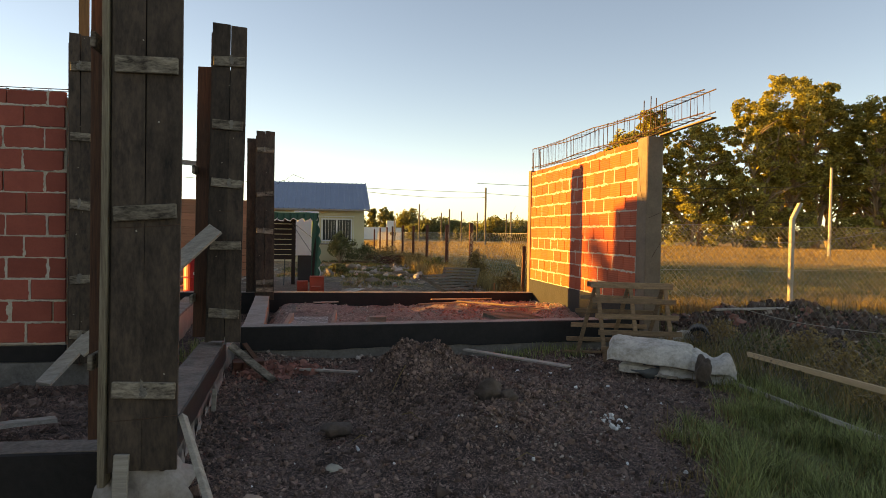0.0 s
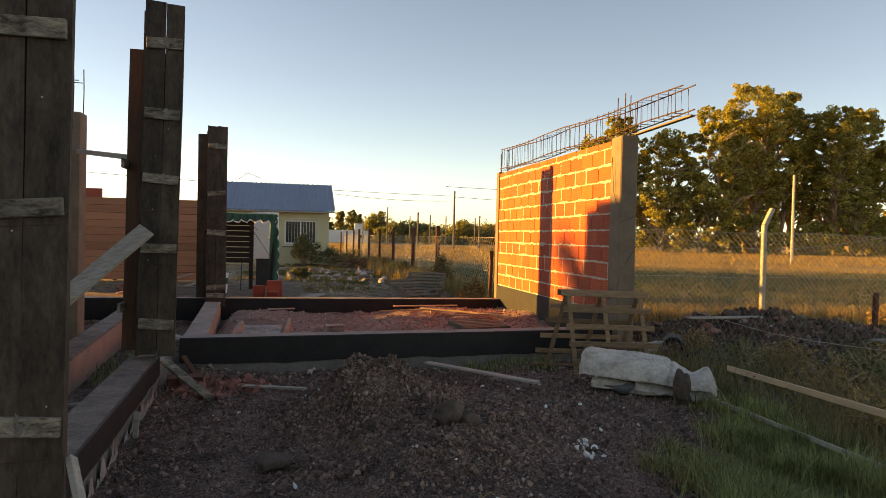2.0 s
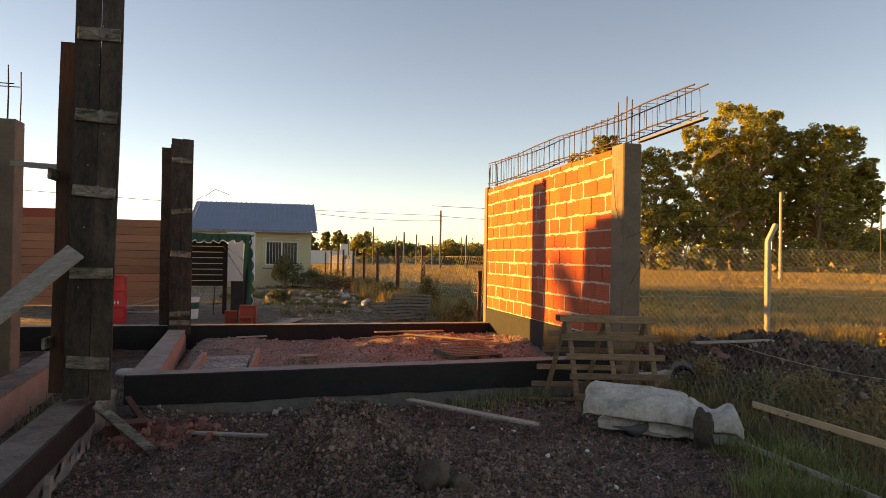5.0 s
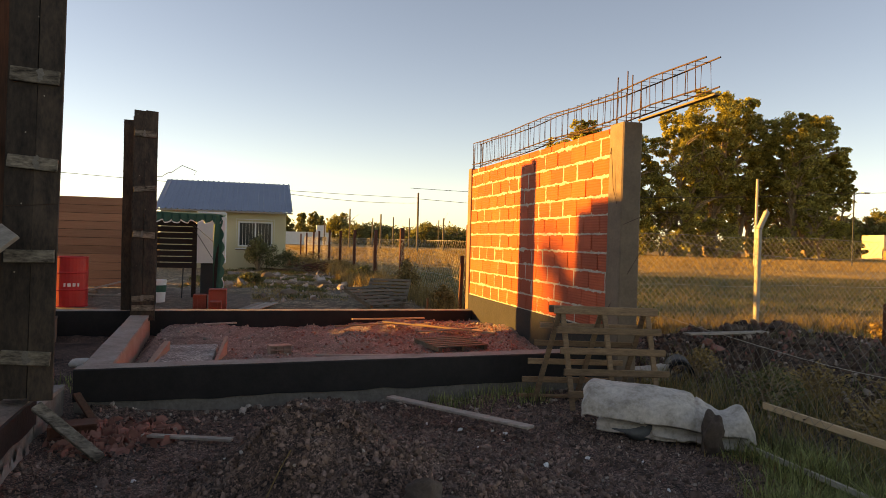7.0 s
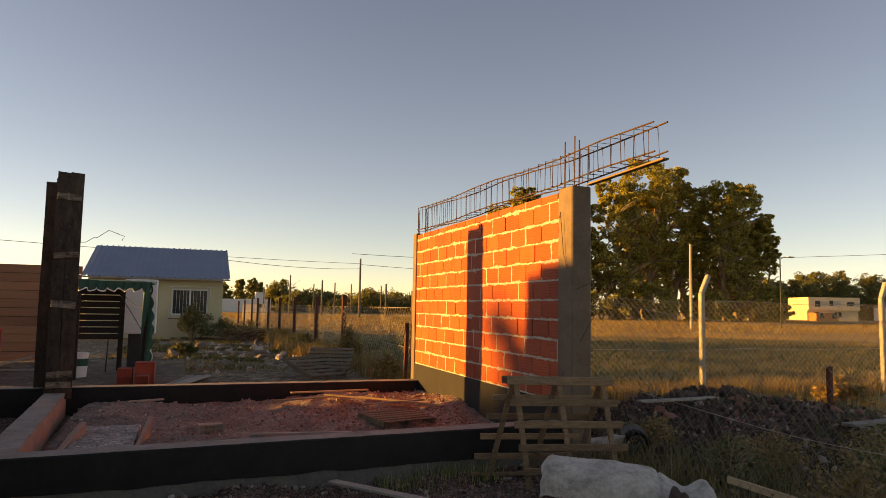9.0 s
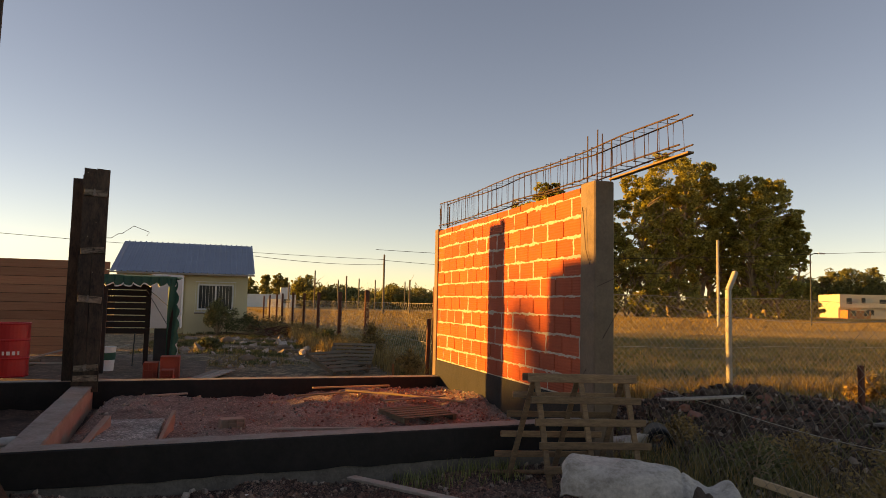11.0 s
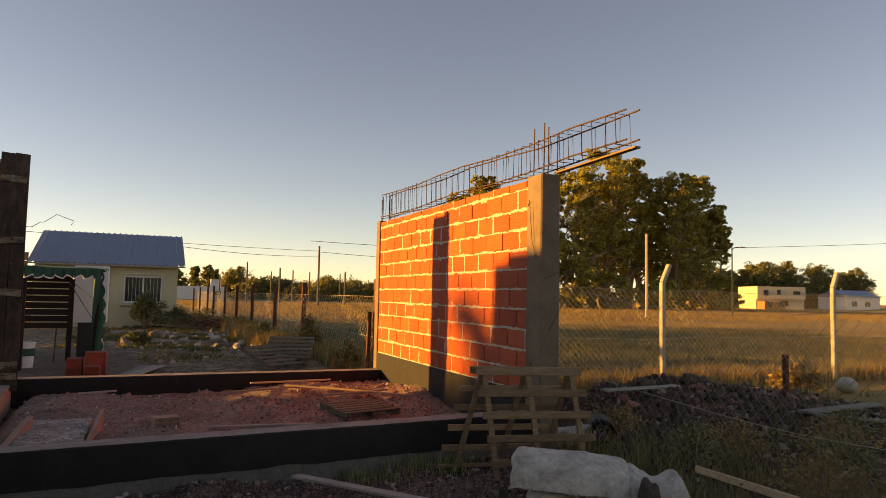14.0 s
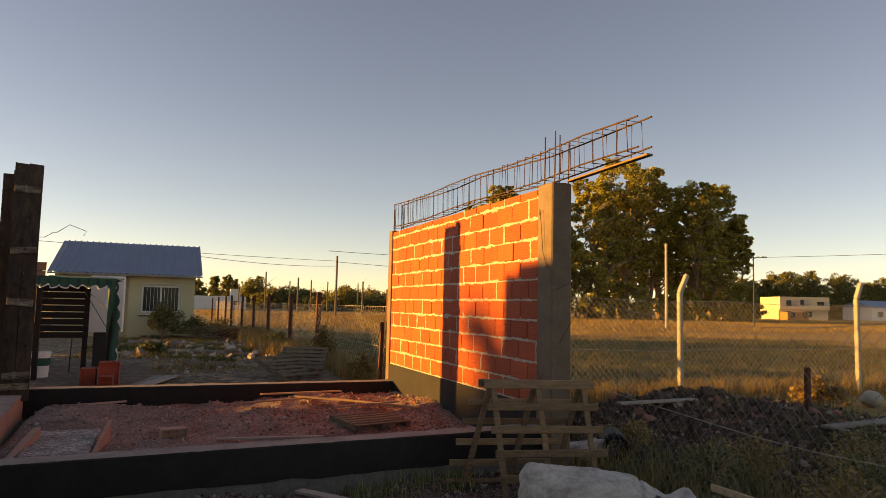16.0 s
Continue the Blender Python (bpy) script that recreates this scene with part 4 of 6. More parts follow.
def shelter():
    g = thing("garden_shelter", (-0.6, 16.6, 0.215), "dark slatted grill shelter with a green scalloped awning", "shelter")
    y0, y1 = 16.0, 17.6
    for x, y in ((0.12, y0), (-0.42, y1), (-1.25, y1), (-0.98, y0)):
        bm = bmesh.new()
        box(bm, x - 0.04, x + 0.04, y - 0.04, y + 0.04, 0.215, 1.88, 0.004)
        wpart("post", bm, M_DARKWOOD, g)
    for i in range(8):
        bm = bmesh.new()
        z = 0.83 + i * 0.125
        box(bm, -1.30, -0.36, y1 - 0.07, y1 - 0.045, z, z + 0.108, 0.003)
        wpart("slat", bm, M_DARKWOOD, g)
    bm = bmesh.new()
    n, m = 40, 8
    rows = []
    for i in range(n + 1):
        x = -1.05 + 1.25 * i / n
        row = []
        for j in range(m + 1):
            y = y0 - 0.06 + (y1 - y0 + 0.2) * j / m
            row.append(bm.verts.new((x, y, 1.93 + 0.06 * j / m + 0.02 * math.sin(x * 5 + j) - 0.03 * sstep(-0.3, 0.2, x))))
        rows.append(row)
    for a, b in zip(rows, rows[1:]):
        for j in range(m):
            bm.faces.new((a[j], b[j], b[j + 1], a[j + 1]))
    r = bmesh.ops.extrude_face_region(bm, geom=bm.faces[:])
    for v in r["geom"]:
        if isinstance(v, bmesh.types.BMVert):
            v.co.z -= 0.012
    bmesh.ops.recalc_face_normals(bm, faces=bm.faces[:])
    aw = wpart("awning", bm, M_GREEN, g, "green canvas awning")

    def valance(p, q, top, length, bare):
        p, q, held = Vector(p), Vector(q), None
        for material, lo, nm in ((M_GREEN, 0.0, "valance"), (M_WHITE, 1.0, "valance_trim")):
            bm = bmesh.new()
            k = 60
            prev = None
            for i in range(k + 1):
                c = p.lerp(q, i / k)
                sc = length * (0.62 + 0.38 * abs(math.sin(i / k * math.pi * bare)))
                za, zb = (top, top - sc + 0.002) if not lo else (top - sc, top - sc - 0.022)
                w = 0.012 * math.sin(i * 0.9)
                row = [bm.verts.new((c.x + w, c.y + w, za)), bm.verts.new((c.x + w * 1.6, c.y + w * 1.6, zb))]
                if prev:
                    bm.faces.new((prev[0], prev[1], row[1], row[0]))
                prev = row
            f = bmesh.ops.extrude_face_region(bm, geom=bm.faces[:])
            for v in f["geom"]:
                if isinstance(v, bmesh.types.BMVert):
                    v.co += Vector((0.004, -0.004, 0))
            bmesh.ops.recalc_face_normals(bm, faces=bm.faces[:])
            held = wpart(nm, bm, material, g) if not lo else part(nm, bm, material, held)

    valance((-1.05, y0 - 0.07, 0), (0.2, y0 - 0.07, 0), 1.93, 0.17, 7)
    # side curtain hanging down, its front edge scalloped and trimmed
    def edge(f):
        return 0.16 + 0.05 * math.sin(f * 3.0) + 0.045 * abs(math.sin(f * math.pi * 6)) + 0.03 * f

    for material, inner, nm in ((M_GREEN, 0.0, "side_curtain"), (M_WHITE, 1.0, "curtain_trim")):
        bm = bmesh.new()
        rows = []
        for i in range(61):
            f = i / 60
            z = 1.92 - 1.45 * f
            e = edge(f)
            xs = [0.06 + (e - 0.06) * j / 9 for j in range(10)] if not inner else [e, e + 0.02]
            rows.append([bm.verts.new((x, y0 - 0.09 + 0.03 * math.sin(x * 40 + f * 5) + 0.06 * f, z)) for x in xs])
        for p, q in zip(rows, rows[1:]):
            if not inner or p[0].co.z < 0.75:
                for j in range(len(p) - 1):
                    bm.faces.new((p[j], q[j], q[j + 1], p[j + 1]))
        f = bmesh.ops.extrude_face_region(bm, geom=bm.faces[:])
        for v in f["geom"]:
            if isinstance(v, bmesh.types.BMVert):
                v.co.y += 0.008
        bmesh.ops.recalc_face_normals(bm, faces=bm.faces[:])
        held = wpart(nm, bm, material, g, "", True) if not inner else part(nm, bm, material, held, "white scalloped trim")
    for p, q in (((-0.45, y1 - 0.1, 1.75), (0.1, y0 + 0.3, 1.35)), ((-0.45, y1 - 0.1, 1.7), (0.08, y0 + 0.3, 1.0))):
        bm = bmesh.new()
        tube(bm, [p, q], 0.006, 5)
        wpart("brace_wire", bm, M_BLACK, g)
    for x in (-1.28, -0.40):
        bm = bmesh.new()
        box(bm, x - 0.03, x + 0.03, y1 - 0.044, y1 + 0.01, 0.215, 1.85, 0.004)
        wpart("post", bm, M_DARKWOOD, g)
    bm = bmesh.new()
    tube(bm, [(-0.62, y1 - 0.3, 0.215), (-0.60, y1 - 0.3, 0.85)], 0.012, 6)
    wpart("rod", bm, M_BLACK, g)


shelter()


def white_cupboard():
    g = thing("white_cupboard", (0.0, 18.6, 0.215), "tall white metal cupboard in the yard", "cupboard")
    bm = bmesh.new()
    box(bm, -0.45, 0.17, 18.4, 18.9, 0.9, 2.05, 0.01)
    wpart("body", bm, M_WHITE, g)
    bm = bmesh.new()
    box(bm, -0.25, -0.08, 18.388, 18.398, 1.85, 1.90)
    wpart("vent", bm, M_BLACK, g)
    bm = bmesh.new()
    box(bm, -0.35, 0.1, 18.45, 18.85, 0.215, 0.9, 0.01)
    wpart("base", bm, M_BLACK, g, "dark stained base")


white_cupboard()


def bucket():
    g = thing("bucket", (-0.98, 16.5, 0.215), "white plastic bucket with a green label", "bucket")
    for nm, r0, r1, z0, z1, m in (("pail", 0.14, 0.165, 0, 0.42, M_WHITE), ("label_band", 0.155, 0.161, 0.20, 0.33, M_GREEN), ("rim", 0.17, 0.172, 0.40, 0.43, M_WHITE)):
        bm = bmesh.new()
        bmesh.ops.create_cone(bm, cap_ends=True, segments=24, radius1=r0 + (0.006 if nm == "label_band" else 0), radius2=r1 + (0.004 if nm == "label_band" else 0), depth=z1 - z0, matrix=Matrix.Translation((0, 0, (z0 + z1) / 2)))
        part(nm, bm, m, g)


bucket()


def hollow_block(x, y, z, sx, sy, sz, rz, label, material=M_BRICK_SHADED, holes=(3, 2)):
    bm = bmesh.new()
    nx, nz = holes
    t = 0.012
    box(bm, -sx / 2, sx / 2, -sy / 2 + 0.03, sy / 2, 0, sz)
    xs = [-sx / 2 + i * (sx - t) / nx for i in range(nx + 1)]
    for x0 in xs:
        box(bm, x0, x0 + t, -sy / 2, -sy / 2 + 0.03, 0, sz)
    for k in range(nz + 1):
        z0 = k * (sz - t) / nz
        for x0 in xs[:-1]:
            box(bm, x0 + t, x0 + (sx - t) / nx, -sy / 2, -sy / 2 + 0.03, z0, z0 + t)
    ob = part("hollow_brick", bm, material)
    ob.matrix_world = pose(x, y, z, 0, 0, rz)
    return tagged(ob, label, "brick")


hollow_block(-0.10, 15.2, 0.215, 0.22, 0.3, 0.26, 0, "red hollow brick block standing on the slab")
hollow_block(0.20, 15.2, 0.215, 0.30, 0.33, 0.36, 0, "red hollow brick block standing on the slab", M_BRICK_SHADED, (1, 1))
hollow_block(0.19, 14.75, 0.215, 0.19, 0.3, 0.18, 0, "small red hollow brick lying on the slab")
hollow_block(-0.36, 7.68, 0.04, 0.30, 0.18, 0.17, 12, "dark red hollow brick lying at the wall foot", M_REDPOST)
hollow_block(1.12, 10.2, 0.24, 0.24, 0.14, 0.10, 12, "pale red hollow brick lying on rubble", M_PINK)
for k in range(3):
    lone_board("yard_plank", (0.55 + k * 0.12, 14.7, 0.24), (0.95 + k * 0.14, 16.2, 0.23), 0.10, 0.02, M_GREYWOOD, "weathered plank lying on the yard earth")
for k, (a, b) in enumerate((((-1.9, 17.8, 0.25), (-0.9, 19.2, 0.5)), ((-2.9, 15.8, 0.25), (-1.55, 16.6, 0.62)), ((-2.6, 17.2, 0.3), (-1.2, 17.0, 0.3)))):
    lone_board("loose_lath", a, b, 0.05, 0.03, M_GREYWOOD, "pale loose lath resting among yard clutter")


def pallet(c, rz, tilt, label, size=1.0):
    g = new("pallet")
    g.matrix_world = pose(*c, tilt, 0, rz) @ Matrix.Diagonal((size, size, size * 0.8, 1))
    tagged(g, label, "pallet", "stacked pallets")
    for i in range(6):
        bm = bmesh.new()
        box(bm, -0.55, 0.55, -0.5 + i * 0.18, -0.39 + i * 0.18, 0.10, 0.122, 0.003)
        part("slat", bm, M_FORM_EDGE, g)
    for x in (-0.5, 0, 0.5):
        bm = bmesh.new()
        box(bm, x - 0.04, x + 0.04, -0.5, 0.51, 0.0, 0.099, 0.003)
        part("runner", bm, M_FORM_EDGE, g)


pallet((3.15, 10.35, 0.27), 14, 2, "broken small pallet lying on the brick rubble", 0.62)
pallet((3.15, 15.9, 0.34), 32, 20, "grey weathered pallet lying in the yard", 0.85)
pallet((3.5, 16.3, 0.46), -20, 26, "grey weathered pallet leaning on another", 0.8)
for p in ((1.2, 24.5, 0.3), (1.6, 18.5, 0.22), (2.6, 21.5, 0.25), (-3.0, 17.0, 0.3), (-2.5, 17.6, 0.3)):
    stone("yard_stone", p, (0.2, 0.16, 0.14), "pale rubble lump lying in the yard", M_CONC, int(p[0] * 10) + 40)


def felt_roll():
    g = thing("felt_roll", (4.98, 8.35, 0.27), "dark roll of roofing felt lying by the fence", "roll")
    bm = bmesh.new()
    n = 26
    d = Vector((0.5, 0.87, 0)) * 0.5
    s = Vector((0.87, -0.5, 0))
    rows = []
    for i in range(n * 2 + 1):
        a = i * 2 * math.pi / n
        r = 0.135 - 0.025 * i / n
        p = s * math.cos(a) * r + Vector((0, 0, math.sin(a) * r))
        rows.append([bm.verts.new(p), bm.verts.new(p + d)])
    for p, q in zip(rows, rows[1:]):
        bm.faces.new((p[0], q[0], q[1], p[1]))
    f = bmesh.ops.extrude_face_region(bm, geom=bm.faces[:])
    for v in f["geom"]:
        if isinstance(v, bmesh.types.BMVert):
            v.co *= 0.97
    bmesh.ops.recalc_face_normals(bm, faces=bm.faces[:])
    part("sheet", bm, M_TAR, g, smooth=True)


felt_roll()
stone("crumpled_plastic", (4.78, 8.62, 0.24), (0.22, 0.16, 0.11), "crumpled pale plastic sheet behind the trestle", M_SACK, 21, "plastic", 0.9)
stone("foam_block", (-0.92, 10.4, 0.14), (0.13, 0.07, 0.07), "white plastic container lying in the side bay", M_LIME, 22, "container", 0.15)
for p, r, sd in (((6.62, 8.4, 0.24), 0.07, 31), ((5.9, 7.9, 0.2), 0.05, 32), ((7.4, 9.3, 0.42), 0.10, 33), ((6.9, 10.0, 0.5), 0.12, 34), ((7.7, 10.1, 0.5), 0.13, 35), ((8.2, 8.7, 0.26), 0.08, 36)):
    stone("rubble_lump", p, (r, r * 0.8, r * 0.7), "brown rubble lump on the spoil bank", M_STONE, sd, "stone", 0.6)
lone_board("bank_plank", (6.04, 9.76, 0.47), (7.3, 9.86, 0.47), 0.12, 0.025, M_GREYWOOD, "weathered plank lying on the spoil bank")
lone_board("bank_board", (7.95, 8.5, 0.32), (9.6, 8.75, 0.30), 0.16, 0.03, M_GREYWOOD, "pale board lying on the spoil bank")
lone_board("bank_board", (8.0, 8.38, 0.30), (9.3, 7.7, 0.22), 0.10, 0.03, M_GREYWOOD, "pale board lying on the spoil bank")
lone_board("orange_stake", (3.8, 14.12, 0.2), (3.8, 14.12, 0.52), 0.03, 0.03, M_FORM_RED, "small orange marking stake in the yard", (0, 1, 0))


def straw(a, b, label):
    bm = bmesh.new()
    a, b = Vector(a), Vector(b)
    tube(bm, [a, (a + b) / 2 + Vector((0.01, 0, 0.03)), b], 0.003, 4)
    tagged(part("dry_stalk", bm, M_DRY), label, "stalk")


for x, y, dx, dy in ((0.92, 5.75, 0.12, 0.16), (1.05, 5.2, -0.10, 0.12), (1.5, 4.35, 0.14, 0.08), (2.2, 5.7, 0.10, -0.1), (0.6, 5.1, 0.1, 0.03)):
    straw((x, y, height(x, y) + 0.012), (x + dx, y + dy, height(x + dx, y + dy) + 0.02), "dry bent stalk lying on the earth heap")


def log_end():
    g = thing("log_section", (-1.95, 5.45, 0.24), "pale sawn log section standing in the bay", "log")
    bm = bmesh.new()
    tube(bm, [(0, 0.35, 0), (0, 0.0, 0)], 0.115, 20)
    part("wood", bm, M_PINE, g)
    bm = bmesh.new()
    tube(bm, [(0, 0.36, -0.001), (0, 0.012, -0.001)], 0.121, 20)
    part("bark", bm, M_BARK, g)


log_end()


# ---- house ----
def house():
    g = thing("house", (-0.4, 31.5, 0.2), "small cream rendered house with blue-grey sheet roof", "house")
    x0, x1, ye, yr, ze, zr = -2.9, 2.0, 30.3, 33.5, 2.55, 3.85
    bm = bmesh.new()
    # front wall in pieces round the window
    wx0, wx1, wz0, wz1 = 0.12, 1.45, 1.10, 2.10
    for a in ((-0.3, wx0, ye, ye + 0.2, 0.1, 2.5), (wx1, x1 - 0.04, ye, ye + 0.2, 0.1, 2.5), (wx0, wx1, ye, ye + 0.2, 0.1, wz0), (wx0, wx1, ye, ye + 0.2, wz1, 2.5)):
        box(bm, *a)
    box(bm, -2.8, -0.3, ye + 0.6, ye + 0.8, 0.1, 2.5)
    box(bm, -0.32, -0.2, ye + 0.01, ye + 0.8, 0.1, 2.5)
    box(bm, x1 - 0.24, x1 - 0.04, ye + 0.2, 36.5, 0.1, 2.5)
    box(bm, -2.8, -2.6, ye + 0.8, 36.5, 0.1, 2.5)
    box(bm, -2.8, x1 - 0.04, 36.5, 36.7, 0.1, 2.5)
    wpart("wall", bm, M_STUCCO, g)
    # ribbed sheets, one part a sheet
    for s, (ya, za, yb, zb) in enumerate(((ye - 0.45, ze - 0.06, yr, zr), (36.9, ze - 0.1, yr + 0.002, zr - 0.002))):
        for i in range(6):
            bm = bmesh.new()
            xa = x0 + (x1 + 0.2 - x0) * i / 6
            w = (x1 + 0.2 - x0) / 6
            prev = None
            prof = []
            for k in range(4):
                b0 = xa + w * k / 4
                prof += [(b0, 0.0), (b0 + w * 0.17, 0.0), (b0 + w * 0.19, 0.035), (b0 + w * 0.23, 0.035)]
            prof.append((xa + w, 0.0))
            for x, h in prof:
                row = [bm.verts.new((x, ya, za + h)), bm.verts.new((x, yb, zb + h))]
                if prev:
                    bm.faces.new((prev[0], row[0], row[1], prev[1]))
                prev = row
            r = bmesh.ops.extrude_face_region(bm, geom=bm.faces[:])
            for v in r["geom"]:
                if isinstance(v, bmesh.types.BMVert):
                    v.co.z -= 0.012
            bmesh.ops.recalc_face_normals(bm, faces=bm.faces[:])
            wpart("roof_sheet", bm, M_ROOF, g)
    bm = bmesh.new()
    box(bm, x0, x1 + 0.2, ye - 0.47, ye - 0.44, ze - 0.13, ze - 0.075)
    wpart("fascia", bm, M_GREYWOOD, g)
    bm = bmesh.new()
    for x in (x0 + 0.15, x1 - 0.1):
        va = [bm.verts.new((x, ye + 0.1, 2.5)), bm.verts.new((x, 36.6, 2.5)), bm.verts.new((x, yr, zr - 0.02))]
        vb = [bm.verts.new((v.co.x + 0.06, v.co.y, v.co.z)) for v in va]
        bm.faces.new(va)
        bm.faces.new(vb[::-1])
        for k in range(3):
            bm.faces.new((va[k], vb[k], vb[(k + 1) % 3], va[(k + 1) % 3]))
    bmesh.ops.recalc_face_normals(bm, faces=bm.faces[:])
    wpart("gable", bm, M_STUCCO, g)
    house_window(g, wx0, wx1, ye, wz0, wz1)


def house_window(g, x0, x1, y, z0, z1):
    bm = bmesh.new()
    for a in ((x0, x0 + 0.06, z0, z1), (x1 - 0.06, x1, z0, z1), (x0 + 0.06, x1 - 0.06, z0, z0 + 0.06), (x0 + 0.06, x1 - 0.06, z1 - 0.06, z1), ((x0 + x1) / 2 - 0.03, (x0 + x1) / 2 + 0.03, z0 + 0.06, z1 - 0.06)):
        box(bm, a[0], a[1], y + 0.05, y + 0.11, a[2], a[3])
    w = wpart("window_frame", bm, M_WHITE, g)
    for a, b in ((x0 + 0.06, (x0 + x1) / 2 - 0.03), ((x0 + x1) / 2 + 0.03, x1 - 0.06)):
        bm = bmesh.new()
        box(bm, a, b, y + 0.07, y + 0.08, z0 + 0.06, z1 - 0.06)
        part("pane", bm, M_GLASS, w)
    n = 12
    for i in range(n + 1):
        x = x0 - 0.06 + (x1 - x0 + 0.12) * i / n
        bm = bmesh.new()
        tube(bm, [(x, y - 0.04, z0 - 0.08), (x, y - 0.04, z1 + 0.08)], 0.005, 5)
        part("window_bar", bm, M_WHITE, w)
    for z in (z0 - 0.08, z1 + 0.08):
        bm = bmesh.new()
        box(bm, x0 - 0.08, x1 + 0.08, y - 0.05, y - 0.03, z - 0.012, z + 0.012)
        part("window_bar", bm, M_WHITE, w)
    bm = bmesh.new()
    box(bm, x0 - 0.08, x1 + 0.08, y - 0.03, y - 0.002, z0 - 0.14, z0 - 0.09)
    part("sill", bm, M_CONC, w)


house()


# ---- neighbouring block to the west, outside the view, whose shade lies on the plot ----
bm = bmesh.new()
box(bm, -15.0, -10.0, -12.0, 15.15, 0.0, 3.70)
box(bm, -15.0, -10.0, -12.0, 14.85, 3.70, 3.80)
tagged(part("wall_neighbour_west", bm, M_STUCCO), "plain rendered neighbouring block west of the plot", "building", kind="structure")


# ---- trees ----
def leaf_cards(verts, faces, c, r, n, size, rng, flat=0.8):
    """Leaves scattered through a clump, thicker towards its skin."""
    for _ in range(n):
        d = Vector((rng.gauss(0, 1), rng.gauss(0, 1), rng.gauss(0, 1))).normalized()
        p = Vector(c) + Vector((d.x * r[0], d.y * r[1], d.z * r[2])) * (0.45 + 0.6 * rng.random() ** 0.6)
        u = Vector((rng.gauss(0, 1), rng.gauss(0, 1), rng.gauss(0, 0.8))).normalized()
        v = u.cross(d + Vector((rng.gauss(0, 0.5), rng.gauss(0, 0.5), rng.gauss(0, 0.5)))).normalized()
        s = size * rng.uniform(0.6, 1.4)
        k = len(verts)
        for a, b in ((-1, 0), (0, -0.55), (1, 0), (0, 0.55)):
            verts.append(tuple(p + u * a * s + v * b * s))
        faces.append((k, k + 1, k + 2, k + 3))


def tree(x, y, h, w, seed, label, leaf=M_LEAF, clumps=90, per=95, size=0.20, bare=0.16, trunks=3, zb=0.0, drift=0.0, lobe=0.13):
    rng = random.Random(seed)
    g = thing("tree", (x, y, zb), label, "tree", "grove")
    bm = bmesh.new()
    tips = []
    for _ in range(trunks):
        lean = Vector((rng.uniform(-1, 1) * w * 0.30, rng.uniform(-1, 1) * w * 0.2, h * rng.uniform(0.55, 0.72)))
        base = Vector((rng.uniform(-0.5, 0.5), rng.uniform(-0.5, 0.5), -0.2))
        pts = [base + lean * (i / 6) + Vector((rng.uniform(-0.3, 0.3), rng.uniform(-0.3, 0.3), 0)) * (i > 0) for i in range(7)]
        tube(bm, pts, 0.028 * h / 1.6, 7, 0.2)
        for i in range(2, 7):
            for _ in range(3):
                d = Vector((rng.uniform(-1, 1), rng.uniform(-1, 1), rng.uniform(0.3, 1.0))).normalized() * w * rng.uniform(0.18, 0.45)
                q = pts[i] + d
                tube(bm, [pts[i], pts[i] + d * 0.5 + Vector((0, 0, 0.1 * d.length)), q], 0.007 * h, 5, 0.25)
                tips.append(q)
    part("trunk", bm, M_BARK, g, "tan bark on several leaning stems", True)
    # lobes of foliage round the limb ends, each a skin of small clumps
    verts, faces = [], []
    nl = max(6, clumps // 7)
    for i in range(nl):
        f = (i + rng.random()) / nl
        s = w * lobe * rng.uniform(0.7, 1.3)
        out = 0.5 * w * math.sqrt(max(0.04, 1 - ((f - 0.45) / 0.58) ** 2)) - 0.5 * s
        a, q = i * 2.4 + rng.uniform(-0.6, 0.6), rng.uniform(0.25, 1.0) ** 0.5
        c = Vector((math.cos(a) * out * q + drift * f, math.sin(a) * out * q, h * (bare + (1 - bare) * f) - s * 0.8 * f))
        for _ in range(7):
            d = Vector((rng.gauss(0, 1), rng.gauss(0, 1), rng.gauss(0.2, 1))).normalized()
            p = c + Vector((d.x * s, d.y * s, d.z * s * 0.75)) * rng.uniform(0.45, 1.05)
            k = s * rng.uniform(0.25, 0.5)
            leaf_cards(verts, faces, p, (k, k, k * 0.7), per, size, rng)
    ob = raw("crown", [(v[0], v[1], v[2]) for v in verts], faces, leaf)
    ob.parent = g
    return g


for i, (x, y, h, w, bare, drift) in enumerate(((70, 95, 27.2, 13, 0.27, 0), (77, 97, 26.8, 10, 0.3, 0), (63.5, 94, 23.0, 11, 0.2, 0), (84, 93, 24.2, 11, 0.28, 0), (90, 96, 24.8, 10, 0.35, 2), (95.5, 96, 18.5, 7.5, 0.5, 0), (80.5, 98, 24.5, 10, 0.2, 0), (73, 99, 22.5, 11, 0.12, 0), (87, 99, 22, 10, 0.25, 0), (57, 97, 19.3, 11, 0.12, 0), (50, 99, 21.5, 9, 0.15, 0), (44.5, 97, 17.5, 10, 0.1, 0))):
    tree(x, y, h, w, 20 + i, "tall eucalyptus with golden evening light on its crown", M_LEAF, 440, 54, 0.205, bare, 4, drift=drift)
for i, (x, y, h, w) in enumerate(((59, 90, 11, 11), (52, 91, 10.5, 11), (67, 89, 6.5, 9), (76, 88, 5.5, 8), (86, 89, 9.0, 8), (92, 91, 6.5, 8), (99, 101, 8.5, 8), (104, 104, 7, 7))):
    tree(x, y, h, w, 40 + i, "bushy young eucalyptus at the foot of the grove", M_LEAF, 190, 62, 0.205, 0.03, 3)
